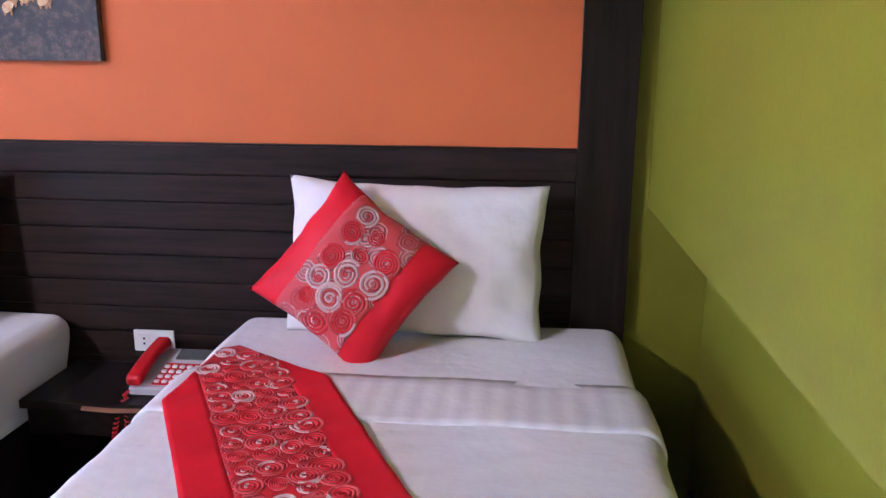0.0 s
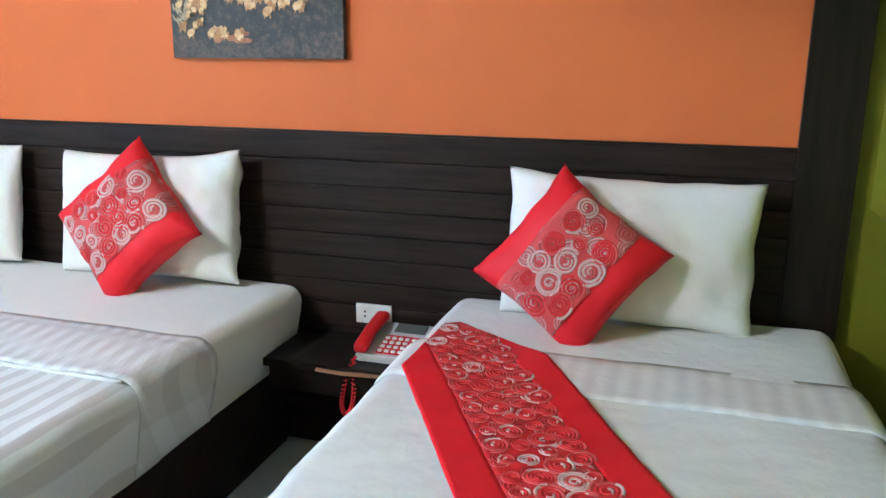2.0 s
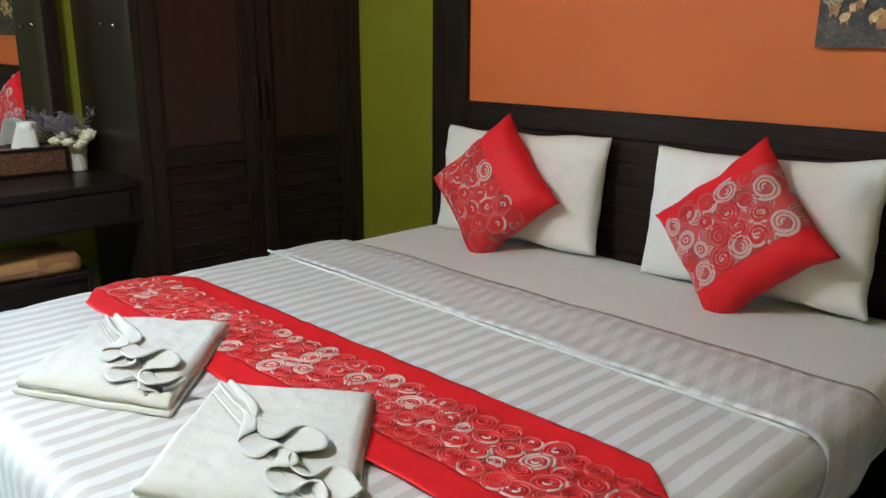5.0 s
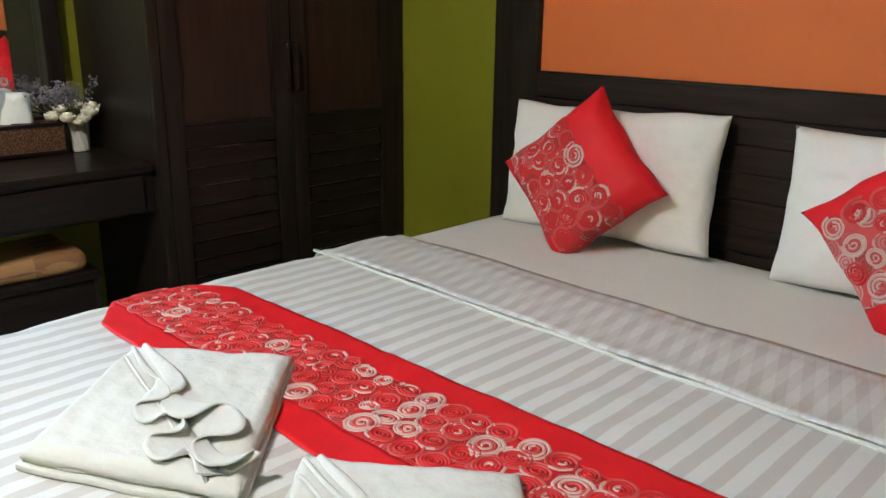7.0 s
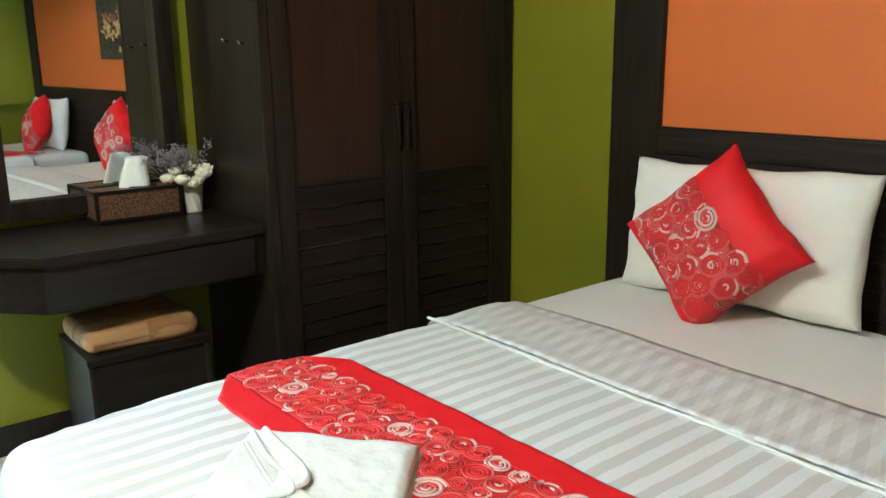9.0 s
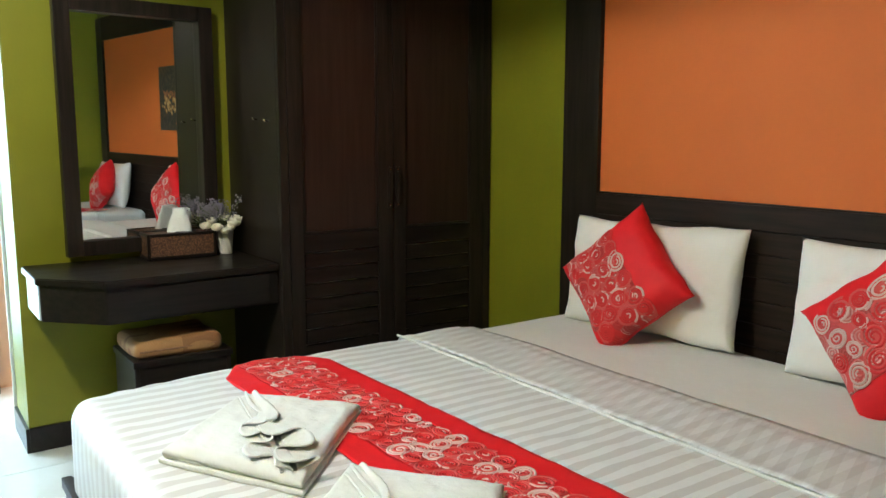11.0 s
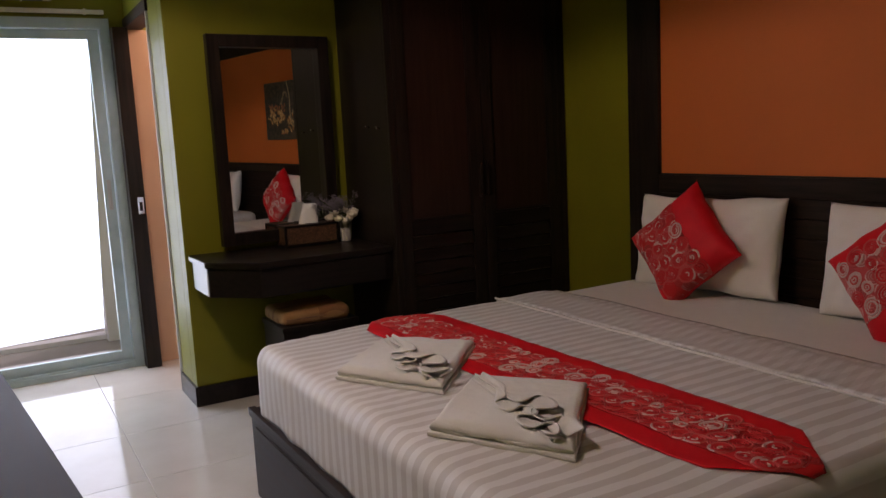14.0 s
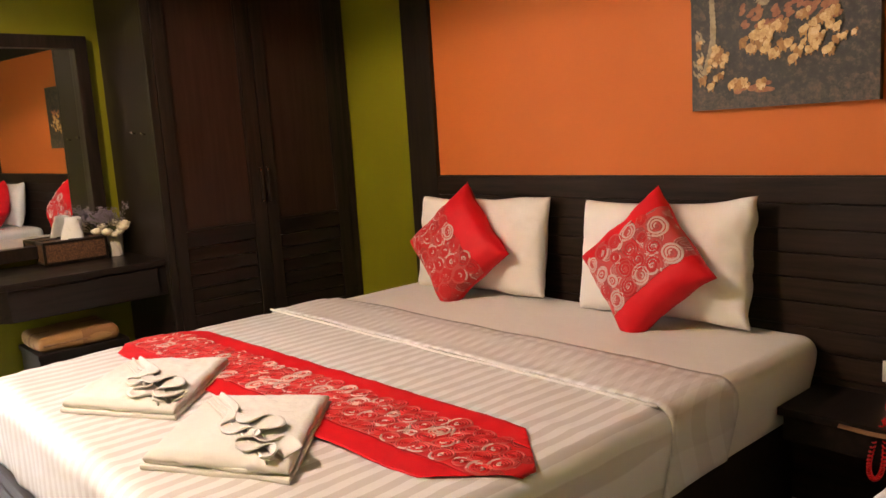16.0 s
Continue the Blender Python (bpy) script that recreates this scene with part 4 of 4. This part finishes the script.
# ---- picture ----
def picture():
    p = thing("picture", (-1.55, 2.2, 1.32), "canvas painting of a pale herd in a dark forest", "picture")
    x0, x1, z0, z1, y = -1.842, -1.238, 1.316, 1.84, 2.196
    part("canvas", slab(x0, x1, y, 2.222, z0, z1, 0.002), canvas_dark, p, "dark painted forest canvas")
    rnd = random.Random(4)

    def flat(blobs, lift):
        bm = bmesh.new()
        for order, (bx, bz, rx, rz, tilt) in enumerate(blobs):
            n = 12
            ring = []
            for k in range(n):
                a = 2 * math.pi * k / n
                wob = 1 + 0.22 * noise.noise(Vector((bx * 60 + math.cos(a), bz * 60 + math.sin(a), 2)))
                u, v = rx * wob * math.cos(a), rz * wob * math.sin(a)
                ring.append(bm.verts.new((min(x1, max(x0, bx + u * math.cos(tilt) - v * math.sin(tilt))), y - lift - 0.000012 * order, min(z1, max(z0, bz + u * math.sin(tilt) + v * math.cos(tilt))))))
            bm.faces.new(ring)
        return bm

    w, h = x1 - x0, z1 - z0

    def at(u, v):
        return x0 + u * w, z0 + v * h

    bush = []
    for i in range(90):
        u = rnd.random()
        v = rnd.random() * (0.09 + 0.10 * max(0, u - 0.55))
        bush.append((*at(u, v), 0.012 + 0.016 * rnd.random(), 0.010 + 0.014 * rnd.random(), rnd.random() * 3))
    for i in range(70):
        u, v = rnd.random(), 0.62 + 0.38 * rnd.random()
        bush.append((*at(u, v), 0.016 + 0.02 * rnd.random(), 0.008 + 0.012 * rnd.random(), rnd.random() * 3))
    tagged(part("painted_bushes", flat(bush, 0.0004), canvas_bush, p), kind="stuff")
    rust = [(*at(0.30 + 0.55 * rnd.random(), 0.49 + 0.13 * rnd.random()), 0.014, 0.008, rnd.random()) for i in range(60)]
    rust += [(*at(0.25 + 0.22 * rnd.random(), 0.10 + 0.05 * rnd.random()), 0.014, 0.007, 0) for i in range(20)]
    tagged(part("painted_undergrowth", flat(rust, 0.0026), canvas_rust, p), kind="stuff")
    trunk = []
    for i in range(26):
        s = i / 25
        trunk.append((*at(0.09 + 0.10 * s + 0.02 * math.sin(7 * s), 0.25 + 0.75 * s), 0.007 + 0.006 * (1 - s), 0.013, 0.5))
        trunk.append((*at(0.02 + 0.06 * rnd.random(), 0.2 + 0.3 * rnd.random()), 0.004, 0.012, rnd.random()))
        trunk.append((*at(0.20 + 0.25 * s, 0.72 + 0.1 * math.sin(5 * s)), 0.012, 0.004, s))
    tagged(part("painted_trunk", flat(trunk, 0.0036), canvas_trunk, p), kind="stuff")
    herd = []
    spots = [(0.07, 0.19), (0.11, 0.26), (0.15, 0.20), (0.17, 0.30), (0.12, 0.15)]
    for i in range(58):
        a, k = rnd.random() * 2 * math.pi, rnd.random() ** 0.5
        spots.append((0.60 + 0.29 * k * math.cos(a), 0.40 + 0.12 * k * math.sin(a) + 0.02 * math.sin(9 * a)))
    for i in range(12):
        spots.append((0.05 + 0.17 * rnd.random(), 0.20 + 0.22 * rnd.random()))
    for i in range(9):
        spots.append((0.22 + 0.26 * rnd.random(), 0.13 + 0.03 * rnd.random()))
    pale, mid = [], []
    for i, (u, v) in enumerate(spots):
        bx, bz = at(u, v)
        k = 0.55 + 0.5 * rnd.random()
        (pale if i % 3 else mid).append((bx, bz, 0.018 * k, 0.014 * k, 3 * rnd.random()))
        (pale if i % 2 else mid).append((bx + 0.012 * k, bz + 0.012 * k, 0.009 * k, 0.010 * k, 0))
        for q in (-0.009, 0.009):
            mid.append((bx + q * k, bz - 0.015 * k, 0.0034, 0.008 * k, 0.2 * q))
    tagged(part("painted_shade", flat(mid, 0.0044), canvas_gold, p), kind="stuff")
    herd += pale
    tagged(part("painted_herd", flat(herd, 0.0060), canvas_cream, p), kind="stuff")


picture()


# ---- wardrobe ----
def wardrobe():
    w = thing("wardrobe", (-4.27, 1.69, 0), "tall espresso wooden wardrobe with panelled and louvred doors", "wardrobe")
    xf, xb, y0, y1, zt = -3.945, WEST, 1.145, 2.235, 2.50
    part("side_panel", slab(xb, xf - 0.024, y0, y0 + 0.02, 0, zt), wood_z, w)
    part("side_panel", slab(xb, xf - 0.024, y1 - 0.02, y1, 0, zt), wood_z, w)
    part("plinth", slab(xb, xf - 0.03, y0 + 0.02, y1 - 0.02, 0, 0.06), wood_y, w)
    part("top_board", slab(xb, xf - 0.03, y0 + 0.02, y1 - 0.02, zt - 0.03, zt), wood_y, w)
    part("back_panel", slab(xb, xb + 0.01, y0 + 0.02, y1 - 0.02, 0.06, zt - 0.03), wood_z, w)
    part("corner_post", slab(xf - 0.024, xf, y0, y0 + 0.035, 0, zt, 0.004), wood_z, w)
    part("corner_post", slab(xf - 0.024, xf, y1 - 0.045, y1, 0, zt, 0.004), wood_z, w)
    part("cornice", slab(xb, xf + 0.012, y0 - 0.012, y1, zt, zt + 0.05, 0.006), wood_y, w)
    mid = 1.683
    for a, b, knob in ((y0 + 0.037, mid - 0.002, mid - 0.02), (mid + 0.002, y1 - 0.047, mid + 0.02)):
        st = 0.062
        d = part("door", slab(xf - 0.024, xf - 0.018, a, b, 0.06, zt - 0.03, 0), wood_red, w)
        for q0, q1 in ((a, a + st), (b - st - 0.012, b)):
            part("stile", slab(xf - 0.018, xf, q0, q1, 0.06, zt - 0.03, 0.003), wood_z, d)
        for q0, q1 in ((0.832, 0.905), (zt - 0.12, zt - 0.03), (0.06, 0.12)):
            part("rail", worn_lit(slab(xf - 0.018, xf - 0.001, a + st, b - st - 0.012, q0, q1, 0.003), (1, 0, 0)), [wood_y, wood_edge], d)
        p0, p1 = a + st, b - st - 0.012
        part("panel", slab(xf - 0.017, xf - 0.010, p0, p1, 0.905, zt - 0.12, 0), wood_red, d)
        part("moulding", slabs((xf - 0.010, xf - 0.004, p0, p0 + 0.010, 0.907, zt - 0.122), (xf - 0.010, xf - 0.004, p1 - 0.010, p1, 0.907, zt - 0.122),
                               (xf - 0.010, xf - 0.004, p0 + 0.010, p1 - 0.010, 0.907, 0.917), bevel=0.002), wood_z, d)
        z = 0.828
        while z > 0.15:
            bm = slab(xf - 0.006, xf + 0.0, p0 + 0.002, p1 - 0.002, -0.032, 0.032, 0.0028)
            for v in bm.verts:
                v.co.x += -0.010 * (v.co.z + 0.032) / 0.064 - 0.003
                v.co.z += z - 0.034
            part("louvre", worn_lit(bm, (1, 0, 0)), [wood_y, wood_edge], d)
            z -= 0.0655
        part("pull", slabs((xf, xf + 0.016, knob - 0.006, knob + 0.006, 1.02, 1.16), (xf, xf + 0.006, knob - 0.011, knob + 0.011, 1.00, 1.18), bevel=0.004), wood_z, d)
        for q in (1.008, 1.166):
            part("pull_screw", slab(xf + 0.006, xf + 0.009, knob - 0.004, knob + 0.004, q, q + 0.005, 0.001), chrome, d)
    for x, z in ((-4.17, 1.385), (-4.05, 1.376)):
        part("peg", rod([(x, y0 - 0.001, z), (x, y0 - 0.018, z + 0.001), (x, y0 - 0.022, z + 0.008)], 0.004, 8), chrome, w, "small metal coat peg", True)


wardrobe()


# ---- dressing table, mirror, stool ----
def dressing_table():
    t = thing("dressing_table", (-4.3, 0.7, 0.62), "wall-hung espresso dressing table with a slanted corner", "dressing table")
    out = [(WEST + 0.001, 0.258), (-4.17, 0.258), (-3.955, 0.455), (-3.975, 1.143), (WEST + 0.001, 1.143)]
    part("top", prism(out, 0.762, 0.790, 0.004), wood_y, t)
    ins = [(WEST + 0.001, 0.272), (-4.18, 0.272), (-3.975, 0.463), (-3.992, 1.143), (WEST + 0.001, 1.143)]
    part("drawer_box", prism(ins, 0.622, 0.762, 0.003), wood_y, t)
    # Window light on the laminate end is coloured into these two pale parts.
    part("end_cap", slab(-4.47, -4.19, 0.266, 0.2715, 0.626, 0.758, 0.001), daylit_edge, t, "laminate end panel, pale with painted window light")
    part("end_edge", slab(-4.50, -4.18, 0.2545, 0.2578, 0.765, 0.788, 0.001), daylit_edge, t, "edging with painted window light")
    part("drawer_front", slab(-3.990, -3.978, 0.52, 1.10, 0.632, 0.752, 0.003), wood_y, t)


dressing_table()


def mirror():
    m = thing("mirror", (WEST, 0.744, 0.826), "wall mirror in a wide espresso wooden frame", "mirror")
    y0, y1, z0, z1, w = 0.412, 1.062, 0.826, 1.880, 0.062
    xf = WEST + 0.046
    part("frame", slabs((WEST, xf, y0, y0 + w, z0, z1), (WEST, xf, y1 - w, y1, z0, z1), (WEST, xf, y0 + w, y1 - w, z0, z0 + w), (WEST, xf, y0 + w, y1 - w, z1 - w, z1), bevel=0.005), wood_z, m)
    part("glass", slab(WEST + 0.002, WEST + 0.010, y0 + w, y1 - w, z0 + w, z1 - w, 0), mirror_mat, m, "silvered mirror glass")
    m.matrix_basis = pose(WEST + 0.020, 0.750, 0.820, 0, 0.4, 3.4)


mirror()


def stool():
    s = thing("stool", (-4.13, 0.72, 0), "dark wooden box stool pushed under the dressing table", "stool")
    x0, x1, y0, y1 = -4.31, -3.985, 0.545, 0.935
    part("seat", slab(x0, x1, y0, y1, 0.435, 0.46, 0.004), wood_y, s)
    part("side", slab(x0 + 0.01, x1 - 0.008, y0 + 0.006, y0 + 0.024, 0.0, 0.435, 0.003), wood_z, s)
    part("side", slab(x0 + 0.01, x1 - 0.008, y1 - 0.024, y1 - 0.006, 0.0, 0.435, 0.003), wood_z, s)
    part("front_panel", slab(x1 - 0.022, x1 - 0.010, y0 + 0.024, y1 - 0.024, 0.03, 0.435, 0.003), wood_y, s)
    part("back_panel", slab(x0 + 0.012, x0 + 0.022, y0 + 0.024, y1 - 0.024, 0.03, 0.435, 0.003), wood_y, s)
    c = thing("seat_cushion", (-4.13, 0.72, 0.46), "tan and brown printed seat cushion on the stool", "seat cushion")
    part("cover", soft_box(x0 + 0.005, x1 - 0.02, y0 + 0.01, y1 - 0.03, 0.458, 0.53, 0.03, 0.025, 0.008, 8), tan_print, c, "", True)
    part("piping", rod([(x1 - 0.021, y0 + 0.03 + i * 0.03, 0.492) for i in range(11)], 0.004, 6), wood_worn, c)


stool()


def tissue_box():
    t = thing("tissue_box", (-4.46, 0.89, 0.79), "dark wooden tissue box with woven rattan sides", "tissue box")
    x0, x1, y0, y1, z0, z1 = -4.485, -4.350, 0.715, 1.012, 0.792, 0.902
    e = 0.013
    part("frame", slabs(*[(a, a + e, b, b + e, z0, z1) for a in (x0, x1 - e) for b in (y0, y1 - e)],
                        *[(a, a + e, y0 + e, y1 - e, z, z + e) for a in (x0, x1 - e) for z in (z0, z1 - e)],
                        *[(x0 + e, x1 - e, b, b + e, z, z + e) for b in (y0, y1 - e) for z in (z0, z1 - e)], bevel=0.002), wood_y, t)
    part("side_panel", slabs((x1 - 0.008, x1 - 0.003, y0 + e, y1 - e, z0 + e, z1 - e), (x0 + 0.003, x0 + 0.008, y0 + e, y1 - e, z0 + e, z1 - e),
                             (x0 + e, x1 - e, y0 + 0.003, y0 + 0.008, z0 + e, z1 - e), (x0 + e, x1 - e, y1 - 0.008, y1 - 0.003, z0 + e, z1 - e), bevel=0), rattan, t, "woven rattan panel")
    part("lid", slab(x0 + e, x1 - e, y0 + e, y1 - e, z1 - 0.009, z1 - 0.003, 0.001), rattan, t, "rattan lid")
    part("slot", disc(-4.415, 0.893, z1 - 0.003, z1 + 0.001, 0.05, 0.05), black_plastic, t)
    bm = bmesh.new()
    rings = []
    for k in range(7):
        s = k / 6
        ring = []
        for i in range(20):
            a = 2 * math.pi * i / 20
            f = 1 + 0.25 * math.sin(3 * a + 2 * s) + 0.2 * noise.noise(Vector((math.cos(a) * 2, math.sin(a) * 2, s * 2)))
            ring.append(bm.verts.new((-4.415 + 0.028 * f * (1 - 0.4 * s) * math.cos(a), 0.880 + (0.050 - 0.016 * s) * f * math.sin(a) + 0.006 * s, z1 - 0.002 + 0.098 * s + 0.008 * math.sin(2 * a) * s)))
        rings.append(ring)
    for r, q in zip(rings, rings[1:]):
        for i in range(20):
            bm.faces.new((r[i], r[(i + 1) % 20], q[(i + 1) % 20], q[i]))
    bm.faces.new(rings[-1])
    tt = thing("tissue", (-4.415, 0.893, z1), "white paper tissue pulled out of the box", "tissue")
    part("sheet", bm, tissue_white, tt, "", True)


tissue_box()


def flower_vase():
    v = thing("flower_vase", (-4.385, 1.062, 0.79), "ribbed white vase with cream roses and dried lilac flowers", "flower vase")
    cx, cy = -4.385, 1.062
    bm = bmesh.new()
    rings = []
    n = 40
    for k in range(15):
        s = k / 14
        r = 0.030 + 0.008 * s
        ring = []
        for i in range(n):
            a = 2 * math.pi * i / n
            rr = r + 0.0022 * math.sin(10 * a + 9 * s)
            ring.append(bm.verts.new((cx + rr * math.cos(a), cy + rr * math.sin(a), 0.790 + 0.104 * s)))
        rings.append(ring)
    for r, q in zip(rings, rings[1:]):
        for i in range(n):
            bm.faces.new((r[i], r[(i + 1) % n], q[(i + 1) % n], q[i]))
    bm.faces.new(rings[0])
    part("vase", bm, ceramic, v, "ribbed white vase", True)
    rnd = random.Random(8)

    def rose(x, y, z, r):
        bm = bmesh.new()
        for ringn, (count, rad, size, up) in enumerate(((5, 0.70, 0.62, 0.1), (5, 0.42, 0.55, 0.35), (4, 0.16, 0.42, 0.55))):
            for i in range(count):
                a = 2 * math.pi * (i + 0.5 * ringn) / count + rnd.random() * 0.3
                m = Matrix.Translation((x + rad * r * math.cos(a), y + rad * r * math.sin(a), z + up * r)) @ Matrix.Rotation(a, 4, "Z") @ Matrix.Rotation(0.6 - 0.25 * ringn, 4, "Y") @ Matrix.Diagonal((size * r * 0.4, size * r, size * r * 0.95, 1))
                bmesh.ops.create_icosphere(bm, subdivisions=2, radius=1.0, matrix=m)
        for q in bm.verts:
            q.co += Vector((1, 1, 1)) * 0.0015 * noise.noise(q.co * 120)
        return bm

    spots = [(0.055, 0.025, 0.945, 0.022), (0.02, 0.045, 0.955, 0.022), (0.06, -0.055, 0.930, 0.020), (0.03, -0.095, 0.935, 0.019), (0.065, -0.02, 0.915, 0.017),
             (-0.01, 0.0, 0.965, 0.020), (0.0, -0.055, 0.955, 0.018), (0.045, 0.01, 0.925, 0.018)]
    for x, y, z, r in spots:
        z -= 0.016
        b = part("rose", rose(cx + x, cy + y, z, r * 1.32), petal, v, "cream artificial rose", True)
        part("stem", rod([(cx + x, cy + y, z - 0.4 * r), (cx + x * 0.5, cy + y * 0.4, 0.905), (cx, cy, 0.88)], 0.002, 6), leaf_green, b)
    for i in range(34):
        a = rnd.random() * 2 * math.pi
        reach = 0.03 + 0.11 * rnd.random()
        tip = Vector((cx - 0.01 + 0.55 * reach * math.cos(a), cy - 0.045 + reach * math.sin(a) * 0.95, 0.955 + 0.075 * rnd.random()))
        tip.y = min(tip.y, 1.12)
        base = Vector((cx, cy, 0.89))
        sp = part("sprig", rod([base, base.lerp(tip, 0.5) + Vector((0, 0, 0.02)), tip], 0.0013, 5), leaf_green, v, "dried lilac sprig")
        bm = bmesh.new()
        for k in range(26):
            s = 0.55 + 0.5 * rnd.random()
            p = base.lerp(tip, s) + Vector((rnd.gauss(0, 0.009), rnd.gauss(0, 0.009), 0.012 + rnd.gauss(0, 0.008)))
            p.y = min(p.y, 1.135)
            bmesh.ops.create_icosphere(bm, subdivisions=1, radius=0.0022 + 0.0022 * rnd.random(), matrix=Matrix.Translation(p))
        part("blossom", bm, lilac, sp)
    for i in range(22):
        a = rnd.random() * 2 * math.pi
        p = Vector((cx + 0.05 * math.cos(a), cy - 0.03 + 0.07 * math.sin(a), 0.915 + 0.04 * rnd.random()))
        p.y = min(p.y, 1.11)
        bm = bmesh.new()
        d = Vector((math.cos(a), math.sin(a), 0.3)) * 0.024
        side = Vector((-math.sin(a), math.cos(a), 0)) * 0.008
        v0, v1, v2, v3 = (bm.verts.new(q) for q in (p, p + d * 0.5 + side, p + d, p + d * 0.5 - side))
        bm.faces.new((v0, v1, v2, v3))
        part("leaf", thicken(bm, 0.0008), leaf_green, v)


flower_vase()


# ---- low bench along the facing wall ----
def bench():
    b = thing("luggage_bench", (-2.6, -1.0, 0), "long dark wooden bench with a scuffed top along the wall", "bench")
    y0 = SOUTH + 0.002
    part("top", prism([(-4.30, y0), (-2.05, y0), (-2.05, -0.465), (-4.30, -0.696)], 0.575, 0.60, 0.004), wood_x, b)
    part("front_panel", prism([(-4.26, -0.722), (-2.09, -0.499), (-2.09, -0.519), (-4.26, -0.742)], 0.04, 0.575, 0.002), wood_x, b)
    part("side_panel", slab(-4.28, -4.25, y0, -0.75, 0, 0.575, 0.003), wood_z, b)
    part("side_panel", slab(-2.12, -2.09, y0, -0.53, 0, 0.575, 0.003), wood_z, b)


bench()


# ---- ceiling lamp ----
def ceiling_lamp(x, y):
    l = thing("ceiling_lamp", (x, y, CEIL - 0.02), "round flush ceiling lamp with a warm diffuser", "ceiling lamp")
    bm = bmesh.new()
    bmesh.ops.create_cone(bm, cap_ends=False, segments=40, radius1=0.16, radius2=0.15, depth=0.03, matrix=Matrix.Translation((x, y, CEIL - 0.015)))
    part("ring", thicken(bm, 0.008), white_plastic, l, "", True)
    part("diffuser", disc(x, y, CEIL - 0.012, CEIL - 0.004, 0.14, 0.14, 40), glow, l, "warm glowing diffuser")


ceiling_lamp(-2.62, -0.62)


# ---- floor tiles ----
def tiles():
    size, gap = 0.60, 0.0013
    me = bpy.data.meshes.new("tile")
    bm = slab(-size / 2 + gap, size / 2 - gap, -size / 2 + gap, size / 2 - gap, -0.012, 0, 0.0012)
    bmesh.ops.recalc_face_normals(bm, faces=bm.faces)
    bm.to_mesh(me)
    bm.free()
    me.materials.append(floor_tile)
    for i in range(-4, 8):
        for j in range(-2, 5):
            x, y = -3.72 + (i + 0.5) * size, -0.15 + (j + 0.5) * size
            if x < -5.9 or x > 0.45:
                continue
            o = new("tile", me)
            o.location = (x, y, 0.0)
            o.parent = floor


tiles()
